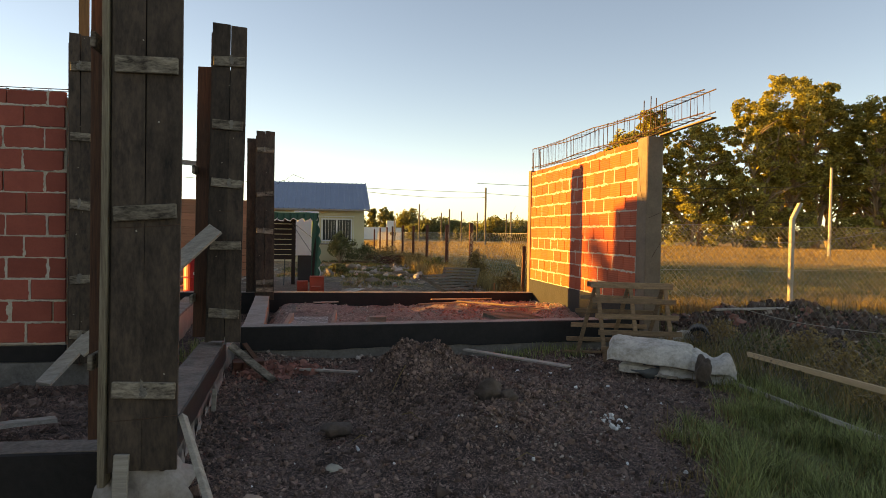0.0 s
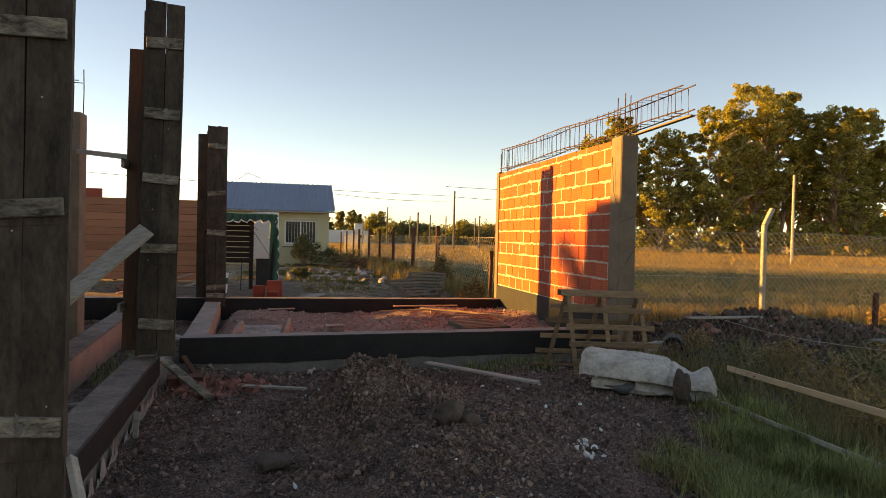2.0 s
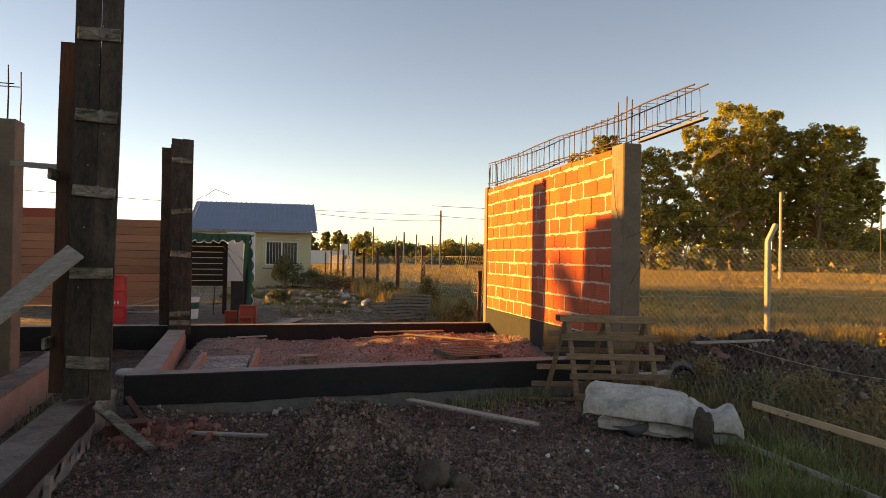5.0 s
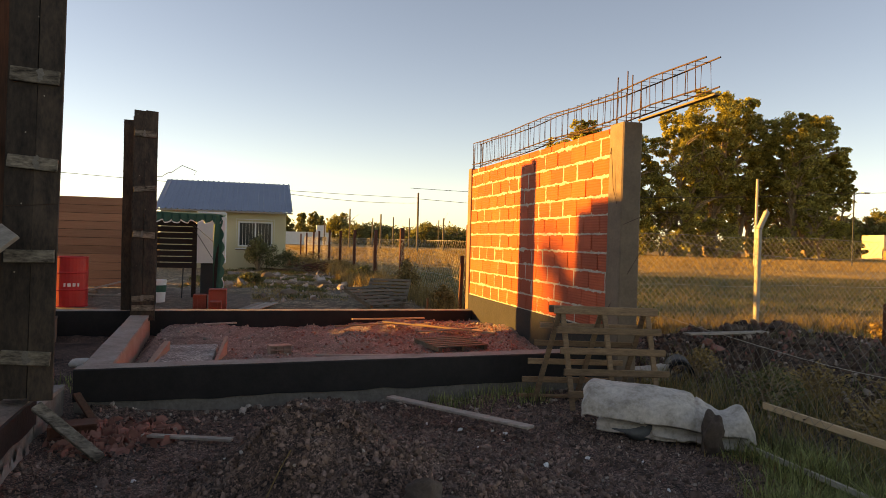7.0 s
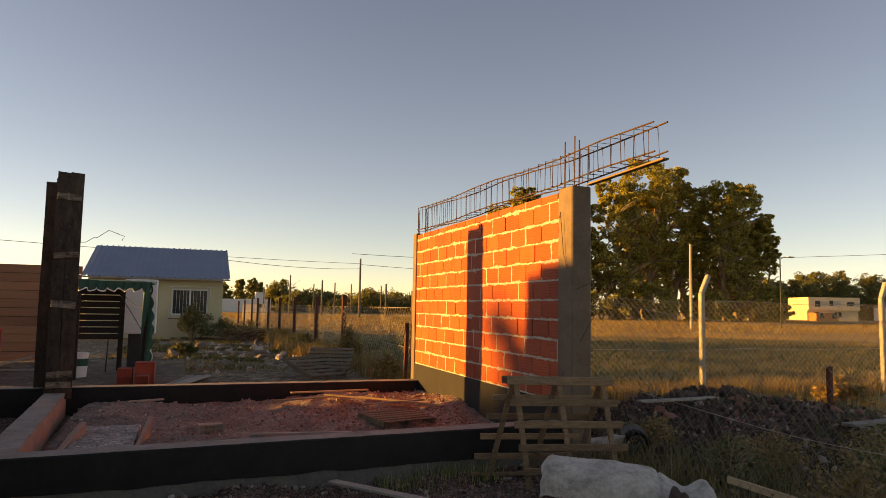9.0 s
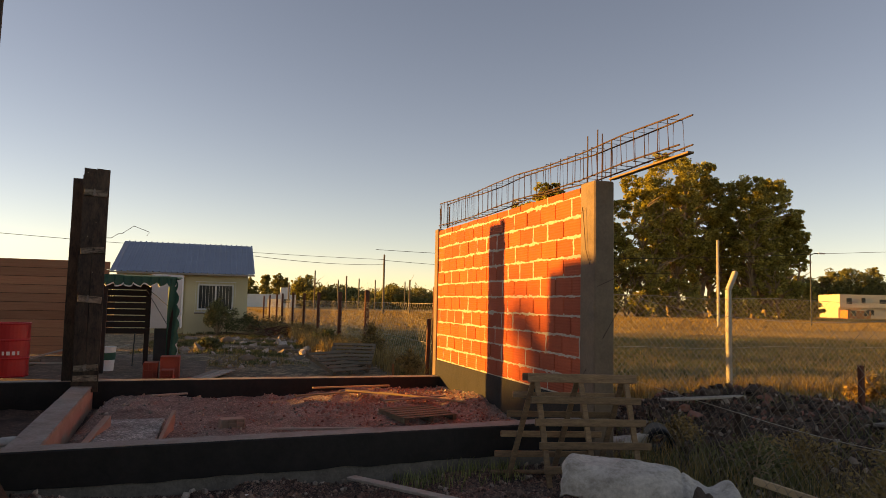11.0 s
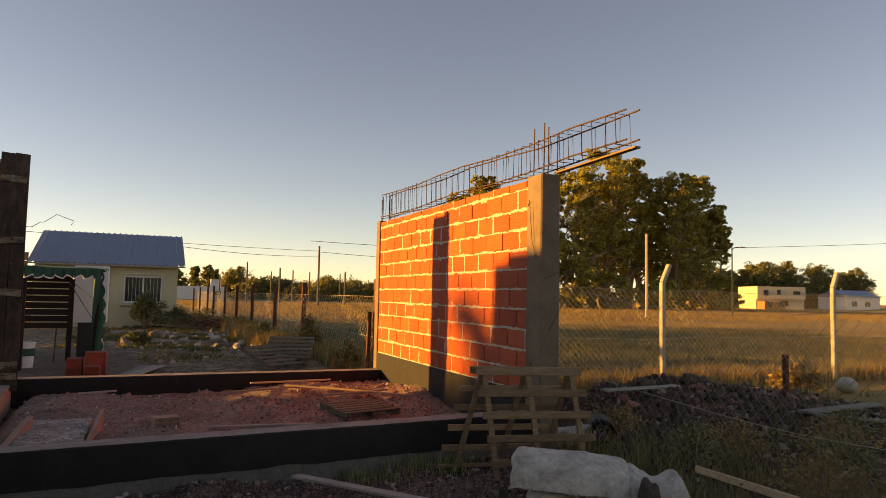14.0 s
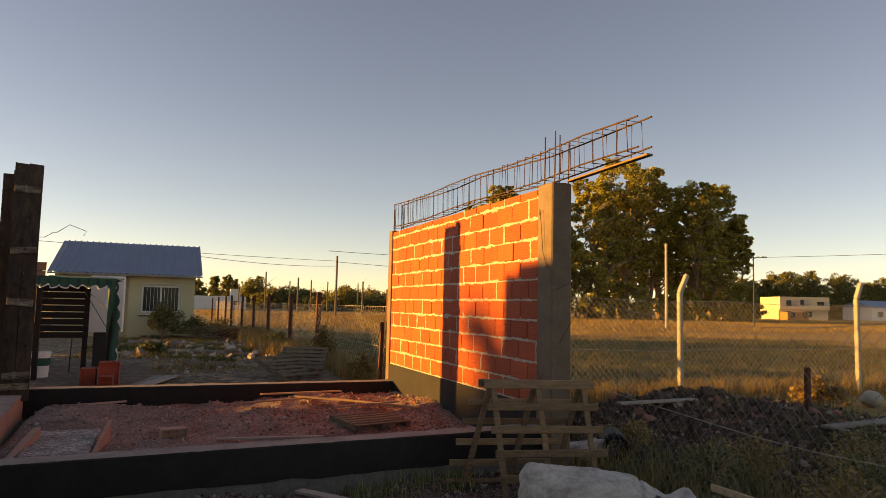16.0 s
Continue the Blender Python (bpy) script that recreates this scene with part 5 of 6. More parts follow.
# unseen trees added to the west: dappled shade for wall foot and near field
for i, (y, h, w) in enumerate(((34.0, 10.4, 9), (47.0, 11.2, 8), (53.0, 12.2, 8), (60.0, 12.6, 9), (67.0, 13.5, 9))):
    tree(-60, y, h, w, 160 + i, "unseen leafy tree added west of the plot for its shade", M_LEAF, 190, 60, 0.28, 0.05, 2)
for i, (x, y, h, w) in enumerate(((149, 136, 12, 12), (156, 138, 13.5, 12), (164, 138, 12, 12), (175, 138, 13, 12), (127, 138, 12, 11), (141, 137, 11, 11), (183, 140, 13, 12), (193, 140, 12, 12), (134, 142, 12, 10), (170, 142, 14, 9), (200, 142, 13, 12))):
    tree(x, y, h, w, 60 + i, "dark leafy tree behind the far houses", M_LEAF_DARK, 260, 40, 0.28, -0.12, 2, lobe=0.2)
rng = random.Random(3)
for i in range(24):
    x = -8 + i * 2.45 + rng.uniform(-1, 1)
    y = 150 + rng.uniform(-12, 25)
    tall = i in (5, 6, 7, 8, 9)
    tree(x * (y / 150), y, rng.uniform(4.0, 5.8) + (2.0 if tall else 0) + (3.5 if i in (10, 11) else 0), (2.8 if tall else rng.uniform(7, 11)), 100 + i, "far dark tree on the horizon line", M_LEAF_DARK, 190, 24, 0.30, -0.35, 1, lobe=0.24)


# far woods along the horizon, past counting
rng = random.Random(12)
verts, faces = [], []
for i in range(345):
    x = -70 + i * 0.95 + rng.uniform(-0.5, 0.5)
    leaf_cards(verts, faces, (x, 182 + rng.uniform(-4, 4), 1.7 + 1.5 * abs(fbm(x, 0, 0.11, 4))), (1.7, 1.2, 2.6 + 2.2 * abs(fbm(x, 3, 0.2, 6))), 110, 0.34, rng)
tagged(raw("far_woods", verts, faces, M_LEAF_DARK), "dark far woods along the horizon", "woods", kind="stuff")


def shrub(x, y, r, h, seed, label, leaf=M_WEED, n=42, per=40, size=0.035):
    rng = random.Random(seed)
    z = height(x, y)
    g = thing("shrub", (x, y, z), label, "shrub", "yard shrubs")
    bm = bmesh.new()
    verts, faces = [], []
    for _ in range(n):
        a, q = rng.uniform(0, 6.28), rng.random()
        tip = Vector((math.cos(a) * r * q, math.sin(a) * r * q, h * rng.uniform(0.35, 1.0) * (1 - 0.4 * q)))
        tube(bm, [(0, 0, -0.05), tip * 0.5 + Vector((0, 0, 0.08)), tip], 0.008, 4, 0.4)
        leaf_cards(verts, faces, tip * 0.9, (r * 0.22, r * 0.22, h * 0.15), per, size, rng)
    part("stem", bm, M_BARK, g)
    ob = raw("foliage", verts, faces, leaf)
    ob.parent = g


shrub(0.9, 29.2, 0.7, 1.45, 1, "green bushy shrub below the house window", M_WEED, 60, 50, 0.04)
shrub(2.0, 29.4, 0.8, 0.85, 2, "green bushy shrub at the house corner")
shrub(3.0, 30.0, 1.1, 0.8, 3, "straggly dry shrub by the fence", M_DRY)
shrub(4.0, 27.5, 0.7, 0.55, 4, "straggly dry shrub by the fence", M_DRY)
shrub(0.7, 21.5, 0.4, 0.35, 5, "low green weed clump in the yard")
shrub(4.3, 18.2, 0.5, 0.9, 7, "tall dry weed clump by the fence", M_DRY)
shrub(4.25, 14.6, 0.3, 0.6, 8, "tall dry weed clump by the fence", M_DRY)
shrub(4.1, 23.5, 0.6, 0.55, 9, "tall weed clump by the fence", M_WEED)
for k, (x, y, r, h) in enumerate(((5.1, 7.3, 0.35, 0.5), (5.3, 6.3, 0.4, 0.55), (5.0, 5.4, 0.35, 0.5), (6.0, 6.6, 0.45, 0.5), (6.1, 7.8, 0.35, 0.45), (6.9, 7.4, 0.5, 0.45), (7.9, 7.9, 0.5, 0.4), (5.6, 8.9, 0.4, 0.4))):
    shrub(x, y, r, h, 70 + k, "dry twiggy weed behind the loose wire", M_DRY if k % 3 else M_WEED, 34, 22, 0.02)
shrub(10.6, 10.8, 0.45, 0.5, 10, "low sunlit weed clump on the bank", M_DRY)


# ---- grass ----
def blades(name, label, area, n, h, material, seed, keep=None, width=0.008, category="grass", tufts=0.0):
    rng = random.Random(seed)
    x0, x1, y0, y1 = area
    verts, faces = [], []
    made = 0
    while made < n:
        cx, cy = rng.uniform(x0, x1), rng.uniform(y0, y1)
        made += 1
        if keep and not keep(cx, cy):
            continue
        lush = max(0.25, 1 + tufts * (1.6 * fbm(cx, cy, 1.9, 41) + 1.2 * fbm(cx, cy, 5.5, 42)))
        for _ in range(7):
            x, y = cx + rng.gauss(0, 0.05), cy + rng.gauss(0, 0.05)
            z = height(x, y) - 0.01
            a = rng.uniform(0, 6.28)
            hh = h * rng.uniform(0.4, 1.25) * lush
            bend = rng.uniform(0.1, 0.7 + 0.7 * tufts) * hh
            w = width * rng.uniform(0.6, 1.3)
            ca, sa = math.cos(a), math.sin(a)
            k = len(verts)
            verts += [(x - sa * w, y + ca * w, z), (x + sa * w, y - ca * w, z), (x + ca * bend * 0.35 + sa * w * 0.7, y + sa * bend * 0.35 - ca * w * 0.7, z + hh * 0.6), (x + ca * bend * 0.35 - sa * w * 0.7, y + sa * bend * 0.35 + ca * w * 0.7, z + hh * 0.6), (x + ca * bend, y + sa * bend, z + hh)]
            faces += [(k, k + 1, k + 2, k + 3), (k + 3, k + 2, k + 4)]
    return tagged(raw(name, verts, faces, material), label, category, kind="stuff")


blades("turf_grass", "rough green grass along the plot edge", (1.9, 4.6, 2.9, 6.5), 11500, 0.105, M_GRASS, 1, lambda x, y: x + 0.25 * fbm(x, y, 1.1, 11) > 2.65 + 0.59 * (y - 4.0) + 0.35 * fbm(x, y, 3, 1) and fbm(x, y, 4.0, 43) > -0.3, 0.0034, tufts=1.0)
blades("turf_dry_blades", "dry straw blades mixed into the grass", (2.0, 4.6, 2.9, 6.8), 2200, 0.10, M_DRY, 21, lambda x, y: x + 0.3 * fbm(x, y, 1.1, 11) > 2.5 + 0.59 * (y - 4.0) + 0.5 * fbm(x, y, 3, 1), 0.0022, tufts=0.8)
blades("dry_stalks", "dry stalks among the grass by the wire", (4.3, 6.2, 4.2, 8.4), 900, 0.26, M_DRY, 2, lambda x, y: fbm(x, y, 1.3, 5) > -0.1, 0.0025)
blades("fence_weeds", "green weeds tangled in the loose wire", (4.3, 5.8, 4.2, 8.2), 800, 0.20, M_WEED, 42, lambda x, y: fbm(x, y, 1.5, 15) > 0.0, 0.005)
blades("bank_weeds", "sparse weeds on the dark spoil bank", (4.8, 12, 7.5, 11.5), 420, 0.17, M_WEED, 3, lambda x, y: fbm(x, y, 0.9, 2) > 0.0, 0.005)
blades("fence_grass", "tall dry grass along the wire fence", (4.7, 20, 11.8, 12.9), 1100, 0.30, M_DRY, 4, None, 0.006)
blades("field_grass", "dry grass of the open field", (4.8, 34, 13.0, 40), 7000, 0.13, M_DRY, 5, None, 0.009)
blades("field_weeds", "low olive weeds of the near field", (4.8, 30, 12.6, 30), 9000, 0.13, M_WEED, 25, None, 0.009)
blades("wall_foot_grass", "green weeds at the foot of the low wall", (2.3, 3.4, 8.0, 8.34), 70, 0.11, M_GRASS, 6, None, 0.004)
blades("yard_weeds", "patchy weeds over the yard earth", (-1.0, 4.5, 17.5, 30), 6500, 0.085, M_WEED, 7, lambda x, y: fbm(x, y, 0.35, 9) + 0.4 * fbm(x, y, 2, 4) > 0.16 and not (x < 0.8 and y < 20.4), 0.012)
blades("yard_straw", "short dry straw over the yard earth", (-1.0, 4.5, 17.0, 31), 3500, 0.06, M_DRY, 27, lambda x, y: fbm(x, y, 0.4, 3) > 0.05 and not (x < 0.8 and y < 20.4), 0.007)
blades("far_field_grass", "sunlit dry grass over the far field", (4.8, 120, 40, 100), 15000, 0.24, M_DRY, 28, None, 0.022)
blades("yard_dry_grass", "dry grass strip by the yard fence", (3.3, 4.9, 13.4, 34), 1700, 0.40, M_DRY, 8, lambda x, y: x > 4.1 or y > 18.5, 0.007)
blades("bay_weeds", "few green weeds inside the side bay", (-1.4, -0.8, 8.0, 10.0), 90, 0.10, M_GRASS, 9, None, 0.004)


# brush heap and earth mounds in the yard
def brush():
    rng = random.Random(8)
    g = thing("brush_heap", (3.0, 28.0, 0.2), "heap of dry cut brush by the fence", "brush")
    for _ in range(46):
        bm = bmesh.new()
        a = rng.uniform(0, 6.28)
        L = rng.uniform(0.4, 0.9)
        p = Vector((rng.gauss(0, 0.45), rng.gauss(0, 0.3), rng.uniform(0.03, 0.3)))
        tube(bm, [p, p + Vector((math.cos(a) * L * 0.5, math.sin(a) * L * 0.5, rng.uniform(0, 0.2))), p + Vector((math.cos(a) * L, math.sin(a) * L, rng.uniform(-0.02, 0.15)))], 0.014, 4, 0.4)
        part("twig", bm, M_REDPOST, g)


brush()
for p, r, sd in (((1.9, 21.5, 0.2), (0.75, 0.5, 0.12), 51), ((2.7, 21.0, 0.2), (0.4, 0.3, 0.10), 52), ((1.4, 25.0, 0.2), (0.9, 0.5, 0.09), 53)):
    stone("earth_mound", p, r, "low pale earth mound in the yard", M_YARD, sd, "mound", 0.5)


# ---- clods, rubble and chips ----
def scatter(name, label, area, n, rmin, rmax, material, seed, keep=None, category="rubble", lift=0.3, flat=0.7, power=4):
    rng = random.Random(seed)
    phi = (1 + 5 ** 0.5) / 2
    ico = [(-1, phi, 0), (1, phi, 0), (-1, -phi, 0), (1, -phi, 0), (0, -1, phi), (0, 1, phi), (0, -1, -phi), (0, 1, -phi), (phi, 0, -1), (phi, 0, 1), (-phi, 0, -1), (-phi, 0, 1)]
    tri = [(0, 11, 5), (0, 5, 1), (0, 1, 7), (0, 7, 10), (0, 10, 11), (1, 5, 9), (5, 11, 4), (11, 10, 2), (10, 7, 6), (7, 1, 8), (3, 9, 4), (3, 4, 2), (3, 2, 6), (3, 6, 8), (3, 8, 9), (4, 9, 5), (2, 4, 11), (6, 2, 10), (8, 6, 7), (9, 8, 1)]
    octa = [(1.7, 0, 0), (-1.7, 0, 0), (0, 1.7, 0), (0, -1.7, 0), (0, 0, 1.7), (0, 0, -1.7)]
    tetra = [(1.3, 1.3, 1.3), (1.3, -1.3, -1.3), (-1.3, 1.3, -1.3), (-1.3, -1.3, 1.3)]
    four = [(0, 1, 2), (0, 3, 1), (0, 2, 3), (1, 3, 2)]
    eight = [(0, 2, 4), (2, 1, 4), (1, 3, 4), (3, 0, 4), (2, 0, 5), (1, 2, 5), (3, 1, 5), (0, 3, 5)]
    verts, faces = [], []
    x0, x1, y0, y1 = area
    for _ in range(n):
        x, y = rng.uniform(x0, x1), rng.uniform(y0, y1)
        if keep and not keep(x, y, rng):
            continue
        r = rmin + (rmax - rmin) * rng.random() ** power
        k = len(verts)
        e = Euler((rng.uniform(0, 6), rng.uniform(0, 6), rng.uniform(0, 6)))
        sx, sy, sz = r * rng.uniform(0.7, 1.3), r * rng.uniform(0.7, 1.3), r * flat * rng.uniform(0.6, 1.2)
        z = height(x, y) + sz * lift
        shape, sides = (ico, tri) if r > 0.013 else (octa, eight) if r > 0.0035 else (tetra, four)
        for a in shape:
            j = rng.uniform(0.5, 1.4) / 1.9
            v = Vector((a[0] * sx * j, a[1] * sy * j, a[2] * sz * j))
            v.rotate(e)
            verts.append((x + v.x, y + v.y, z + v.z))
        faces += [tuple(k + i for i in t) for t in sides]
    return tagged(raw(name, verts, faces, material), label, category, kind="stuff")


def plot(x, y, rng):
    return not (-0.55 < x < 4.2 and y > 8.3) and x > -0.5 and x < 2.9 + 0.59 * (y - 4.0) + rng.uniform(-0.2, 0.3)


scatter("earth_clods", "dark earth clods and gravel on the spoil", (-0.5, 4.3, 3.2, 8.3), 95000, 0.002, 0.020, M_CLOD, 1, plot, "earth", power=7)
scatter("large_clods", "scattered larger earth clods on the spoil", (-0.4, 4.0, 3.4, 8.2), 300, 0.012, 0.04, M_CLOD, 33, plot, "earth")
scatter("heap_crumbs", "crumbly brown earth covering the heap", (0.4, 3.0, 4.9, 7.2), 45000, 0.002, 0.019, M_CLOD, 31, lambda x, y, r: r.random() < 1.2 * math.exp(-((x - 1.45) / 0.85) ** 2 - ((y - 5.9) / 0.9) ** 2), "earth", 0.4, power=5)
M_PEBBLE = island(mat("pebble", (0.46, 0.37, 0.31), (0.24, 0.185, 0.15), 0.9, 8, 60, 0.3), 0.45)
scatter("pebbles", "small pale pebbles strewn over the spoil", (-0.5, 4.2, 3.2, 8.3), 16000, 0.0025, 0.014, M_PEBBLE, 2, lambda x, y, r: plot(x, y, r) and r.random() < 0.15 + 0.85 * sstep(0.5, 1.8, x), "gravel", 0.6, power=7)
scatter("bay_soil", "brown earth crumbs over the filled bay", (-0.3, 4.15, 8.7, 12.65), 500, 0.003, 0.016, M_CLOD, 35, lambda x, y, r: r.random() < 0.2 + 0.8 * sstep(0.5, 2.5, x), "earth")
scatter("bay_clods", "dark earth clods inside the side bay", (-4.0, -0.8, 4.8, 7.4), 2500, 0.008, 0.05, M_CLOD, 3, None, "earth")
scatter("bank_clods", "dark clods on the spoil bank", (4.8, 10.5, 7.2, 11.6), 9000, 0.005, 0.055, M_SPOIL_CLOD, 4, None, "earth")
scatter("bank_stones", "pale stones and crumbs strewn over the spoil bank", (4.9, 10.5, 6.8, 11.4), 2500, 0.004, 0.04, M_PEBBLE, 44, None, "gravel", 0.5, power=4)
M_CHIP = island(mat("brick_chip", (0.40, 0.165, 0.125), (0.25, 0.105, 0.08), 0.9, 9, 60, 0.4), 0.35)
scatter("brick_rubble", "red brick rubble covering the filled bay", (0.2, 4.15, 8.7, 12.65), 16000, 0.002, 0.020, M_CHIP, 5, lambda x, y, r: r.random() < 0.05 + 0.95 * sstep(1.2, 3.2, x + 0.4 * fbm(x, y, 1.5, 3)), "rubble")
scatter("plaster_crumbs", "pale mortar crumbs in the filled bay", (-0.45, 4.15, 8.7, 12.65), 7000, 0.003, 0.024, M_PEBBLE, 6, None, "rubble", power=9)
scatter("brick_chips", "heap of red brick chips at the wall foot", (-0.5, 0.6, 7.1, 8.3), 1900, 0.012, 0.06, M_CHIP, 7, lambda x, y, r: math.hypot((x + 0.06) / 0.5, (y - 7.62) / 0.5) < 0.45 + 0.55 * r.random(), "rubble", 0.6, 0.16, 2)
scatter("bank_chips", "few red brick chips on the spoil bank", (6.0, 9.5, 9.2, 11.0), 160, 0.02, 0.09, M_CHIP, 8, None, "rubble")
M_CHALK = island(mat("chalk", (0.80, 0.78, 0.75), (0.6, 0.57, 0.54), 0.95, 9, 60, 0.3), 0.2)
scatter("lime_crumbs", "white lime crumbs spilt on the earth", (2.25, 2.75, 5.0, 5.5), 150, 0.006, 0.030, M_CHALK, 9, lambda x, y, r: math.hypot((x - 2.5) / 0.13, (y - 5.25) / 0.16) < 1, "lime", 0.8)
scatter("pale_bits", "white plaster bits strewn over the spoil", (-0.3, 3.8, 3.6, 8.0), 70, 0.010, 0.028, M_CHALK, 10, plot, "plaster")
for i, (a, b) in enumerate((((1.9, 11.6, 0.36), (2.9, 11.9, 0.36)), ((1.5, 9.9, 0.27), (2.5, 9.75, 0.27)), ((2.6, 11.9, 0.38), (3.5, 11.2, 0.36)), ((2.9, 11.0, 0.36), (3.8, 11.3, 0.36)), ((3.0, 11.6, 0.38), (3.9, 10.8, 0.35)), ((0.2, 11.9, 0.36), (0.6, 12.2, 0.34)), ((2.2, 12.2, 0.38), (3.3, 12.3, 0.38)))):
    lone_board("loose_lath", a, b, 0.045, 0.02, M_GREYWOOD if i % 2 else M_PINE, "thin lath lying on the brick rubble")


scatter("yard_rubble", "pale rubble lumps strewn over the yard earth", (-0.3, 4.2, 16.8, 27.5), 420, 0.02, 0.16, M_PEBBLE, 46, lambda x, y, r: not (x < 0.8 and y < 20.4), "rubble", 0.4, 0.6, 4)
scatter("wall_foot_crumbs", "mortar crumbs fallen along the low wall foot", (-0.4, 4.1, 7.9, 8.34), 380, 0.005, 0.03, M_PEBBLE, 47, None, "rubble", 0.4, 0.7, 5)


# masonry of an old hearth in the bay
def hearth():
    g = thing("hearth_form", (0.2, 10.2, 0.25), "small pale mortar basin with upright brick edges", "masonry")
    for pts, t in ((((0.44, 9.60, 0.18), (0.52, 10.40, 0.18), (0.53, 10.40, 0.41), (0.44, 9.66, 0.21)), 0.035), (((-0.20, 9.3, 0.18), (-0.10, 10.4, 0.18), (-0.10, 10.4, 0.37), (-0.20, 9.4, 0.22)), 0.06)):
        bm = bmesh.new()
        a = [bm.verts.new(p) for p in pts]
        b = [bm.verts.new((p[0] + t, p[1], p[2])) for p in pts]
        bm.faces.new(a)
        bm.faces.new(b[::-1])
        for k in range(4):
            bm.faces.new((a[k], b[k], b[(k + 1) % 4], a[(k + 1) % 4]))
        bmesh.ops.recalc_face_normals(bm, faces=bm.faces[:])
        wpart("edge", bm, M_PINK, g)
    bm = bmesh.new()
    box(bm, -0.1, 0.44, 9.6, 10.8, 0.15, 0.265, 0.01)
    wpart("basin", bm, M_DUST, g, "pale dusty mortar bed")


hearth()


# ---- far buildings and poles ----
def far_house(name, at, wide, deep, high, label, wall, windows, upper=None, roof=None, turn=0):
    x, y = at
    g = thing(name, (x, y, 0), label, "house", "far houses")
    bm = bmesh.new()
    box(bm, x, x + wide, y, y + deep, 0, high)
    wpart("wall", bm, wall, g)
    if upper:
        bm = bmesh.new()
        box(bm, x + upper[0], x + upper[1], y - 0.8, y + deep, high + 0.002, high + upper[2])
        wpart("upper_storey", bm, M_CREAM, g)
    if roof:
        bm = bmesh.new()
        z = high
        va = [bm.verts.new(p) for p in ((x - 0.4, y - 0.4, z), (x + wide + 0.4, y - 0.4, z), (x + wide + 0.4, y + deep / 2, z + roof), (x - 0.4, y + deep / 2, z + roof), (x - 0.4, y + deep + 0.4, z), (x + wide + 0.4, y + deep + 0.4, z))]
        for f in ((0, 1, 2, 3), (3, 2, 5, 4), (0, 3, 4), (1, 5, 2), (0, 4, 5, 1)):
            bm.faces.new([va[k] for k in f])
        bmesh.ops.recalc_face_normals(bm, faces=bm.faces[:])
        wpart("roof", bm, M_ROOF, g)
    for wx, wz, ww, wh, dy in windows:
        bm = bmesh.new()
        box(bm, x + wx, x + wx + ww, y - 0.06 + dy, y - 0.02 + dy, wz, wz + wh)
        wpart("window", bm, M_GLASS, g)
    g.matrix_world = pose(x, y, 0, 0, 0, turn)
    return g


far_house("far_house", (131, 118), 11, 10, 2.4, "flat-roofed cream two-storey house with dark windows", M_CREAM, ((1.5, 0.8, 1.2, 1.2, 0), (6, 0.8, 1.4, 1.2, 0), (1.4, 3.2, 1.1, 1.3, -0.8), (4.5, 3.4, 0.8, 1.2, -0.8), (8.2, 3.4, 1.6, 0.9, -0.8)), (0, 11, 2.9), None, -25)
far_house("far_garage", (128, 113), 6.5, 2, 1.8, "low orange brick annex before the cream house", M_ORANGE, ((1.0, 0.6, 1.2, 1.2, 0), (4.6, 0.6, 1.4, 1.2, 0)))
far_house("far_house", (111, 112), 4, 5, 3.4, "small pale yellow house behind trees", M_CREAM, ((0.6, 1.2, 1, 1, 0),))
far_house("far_house", (165, 120), 13, 8, 3.4, "white house with a pale blue roof", M_WHITE, ((2, 1, 2, 1.3, 0), (7, 1, 2, 1.3, 0)), None, 1.8)
far_house("far_shed", (5.6, 138), 9.5, 6, 2.5, "long low white far building", M_WHITE, ((7.2, 0.9, 1.2, 0.7, 0),))
bm = bmesh.new()
box(bm, 12.2, 14.0, 138.5, 140, 2.502, 3.9)
tagged(part("roof_tank_housing", bm, M_WHITE), "white square roof housing on the far building", "housing")


def pole(x, y, h, r, label, material=M_GREYWOOD, arm=0.0, name="utility_pole"):
    g = thing(name, (x, y, 0), label, "pole", "far poles")
    bm = bmesh.new()
    tube(bm, [(0, 0, -0.3), (0, 0, h)], r, 8, 0.75)
    part("shaft", bm, material, g)
    if arm:
        bm = bmesh.new()
        tube(bm, [(-0.1, 0, h - 0.3), (arm * 0.5, 0, h - 0.02), (arm, 0, h)], r * 0.5, 6)
        a = part("arm", bm, material, g)
        bm = bmesh.new()
        box(bm, arm - 0.1, arm + 0.7, -0.13, 0.13, h - 0.06, h + 0.06, 0.02)
        part("lamp_head", bm, M_WHITE, a)
    return g


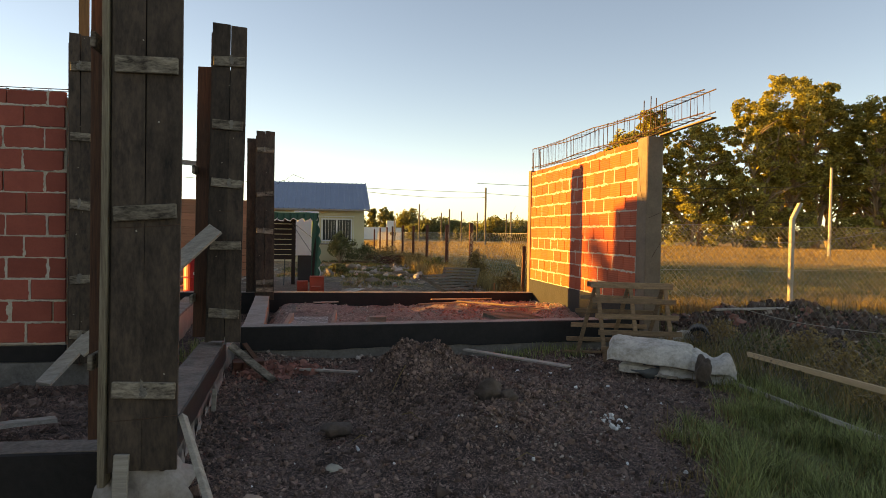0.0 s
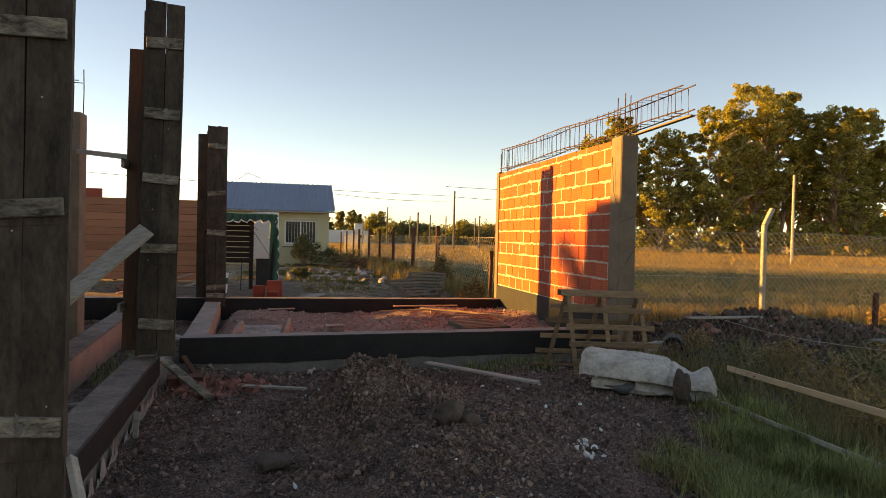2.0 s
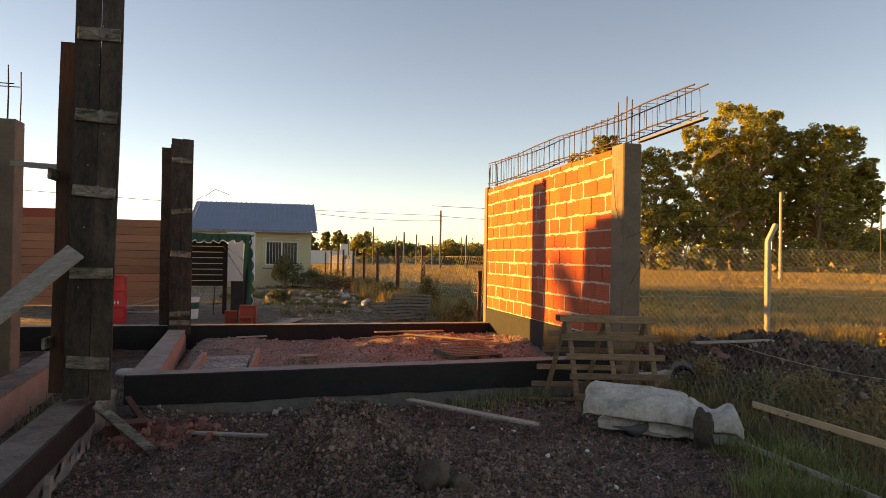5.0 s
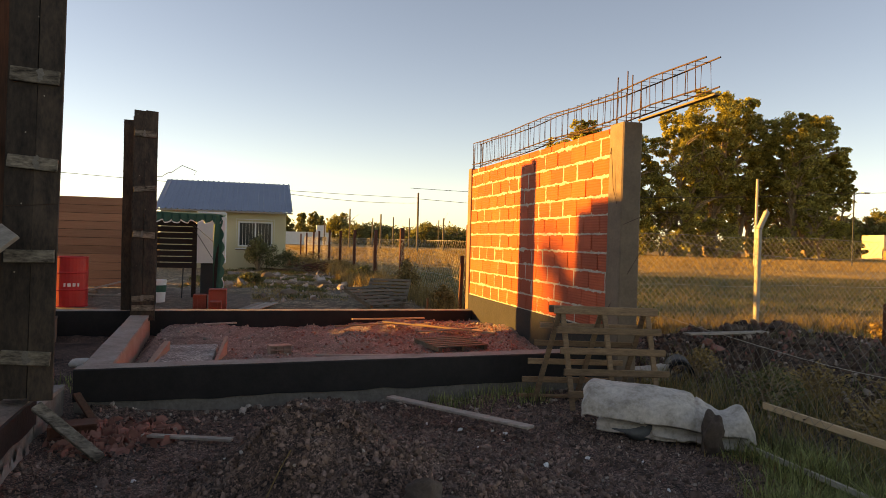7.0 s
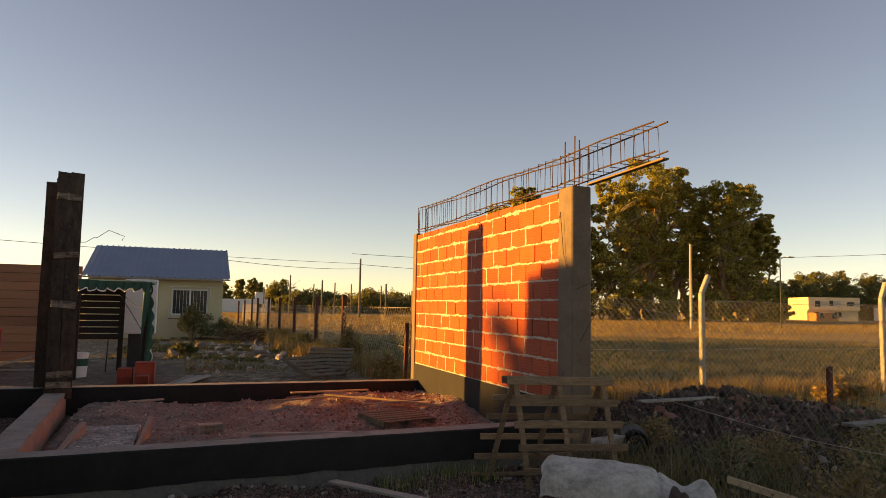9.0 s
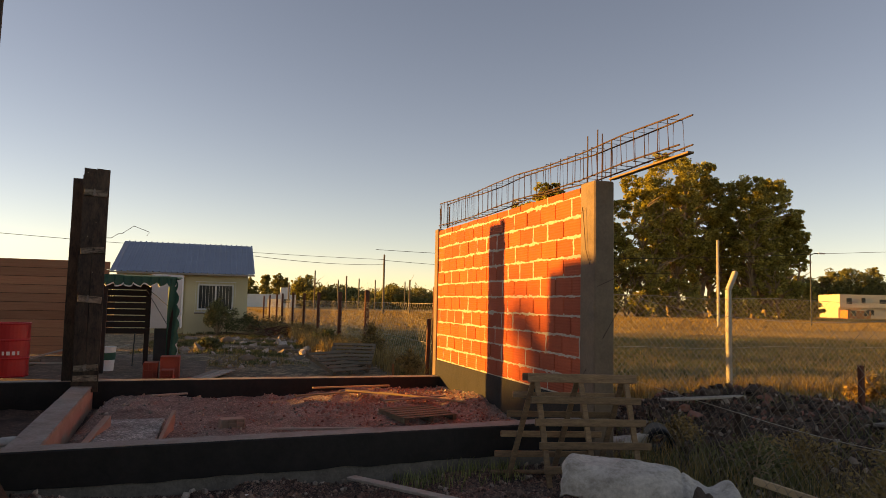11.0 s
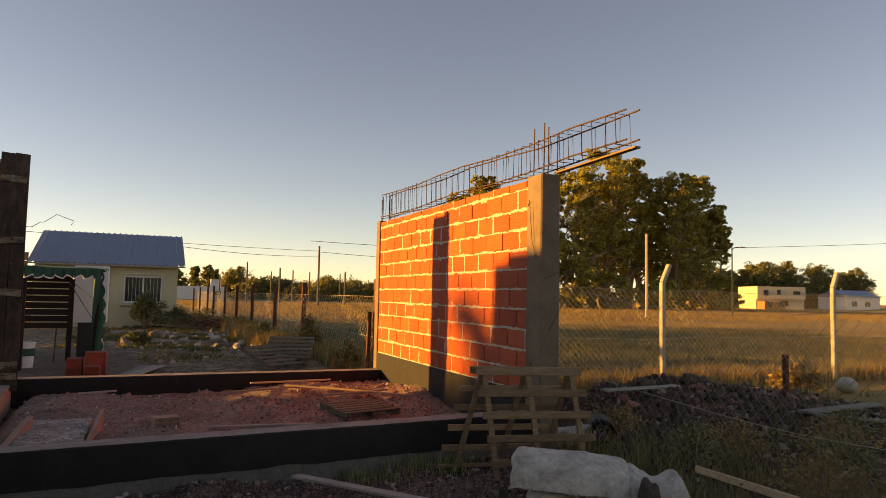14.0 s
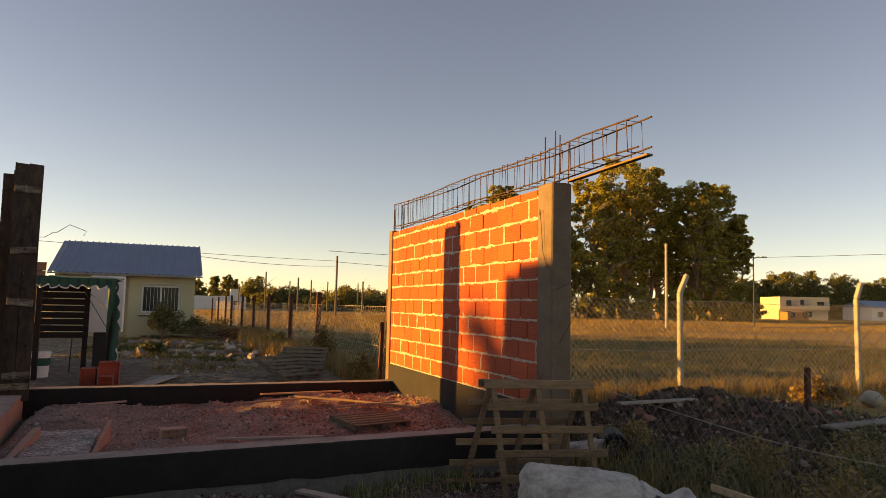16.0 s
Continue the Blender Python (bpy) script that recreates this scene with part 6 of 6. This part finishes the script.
pole(39.75, 48.5, 7.2, 0.14, "pale wooden pole in the field", M_POST)
pole(52.7, 51.5, 6.9, 0.07, "thin street lamp on the field edge", M_CABLE, 1.0, "street_lamp")
M_POLE = mat("dark_pole", (0.16, 0.13, 0.10), (0.10, 0.08, 0.06), 0.9, 3, 20, 0.2)
for x, y, h in ((19.5, 82, 7.2), (15.0, 110, 6.2), (17.5, 96, 5.0), (24, 120, 5.5), (28, 125, 5.5), (31.5, 96, 5.6), (25.5, 92, 4.6), (35, 130, 5.5), (22, 130, 5.5), (12, 120, 4.5)):
    pole(x, y, h, 0.14, "dark far utility pole", M_POLE)


def cable(pts, r, label, sag):
    bm = bmesh.new()
    a, b = Vector(pts[0]), Vector(pts[1])
    n = 20
    tube(bm, [a.lerp(b, i / n) - Vector((0, 0, sag * 4 * (i / n) * (1 - i / n))) for i in range(n + 1)], r, 4)
    tagged(part("overhead_cable", bm, M_CABLE), label, "cable")


cable(((2.0, 60, 5.2), (19.5, 82, 6.0)), 0.02, "thin overhead cable across the field", 0.3)
cable(((-40, 50, 7.0), (19.5, 82, 6.6)), 0.02, "thin overhead cable across the field", 0.6)
cable(((19.5, 82, 6.5), (75, 88, 7.2)), 0.025, "thin overhead cable across the field", 0.7)
cable(((52.7, 51.5, 6.8), (95, 20, 10)), 0.02, "thin overhead cable to the street lamp", 0.5)
cable(((52.7, 51.5, 6.8), (14, 62, 6.2)), 0.02, "thin overhead cable to the street lamp", 0.6)
bm = bmesh.new()
tube(bm, [(-0.513, 12.6, 2.33), (-0.448, 12.6, 2.333), (-0.36, 12.6, 2.397), (-0.32, 12.6, 2.399), (-0.184, 12.6, 2.504), (0.009, 12.6, 2.432), (-0.022, 12.6, 2.377)], 0.004, 5)
tagged(part("loose_wire", bm, M_REBAR), "bent tie wire sticking out of the shuttering", "wire")


# ---- bricks of the walls ----
courses(bw, (4.21, 12.95, 0), (0, -1, 0), (-1, 0, 0), 4.45, ZTAR, 10, 0.193, M_BRICK, half_top=0.075, bare=0.6, seed=3, joint=0.0165)
courses(wa, (-5.2, 7.515, 0), (1, 0, 0), (0, -1, 0), 3.18, 0.44, 11, 0.203, M_BRICK_SHADED, brick=0.345, high=0.188, half_top=0.13, bare=0.4, seed=5, joint=0.010)
courses(wb, (-3.2, 9.215, 0), (1, 0, 0), (0, -1, 0), 1.27, 0.44, 11, 0.203, M_BRICK_SHADED, brick=0.345, high=0.188, half_top=0.13, bare=0.4, seed=6, joint=0.010)
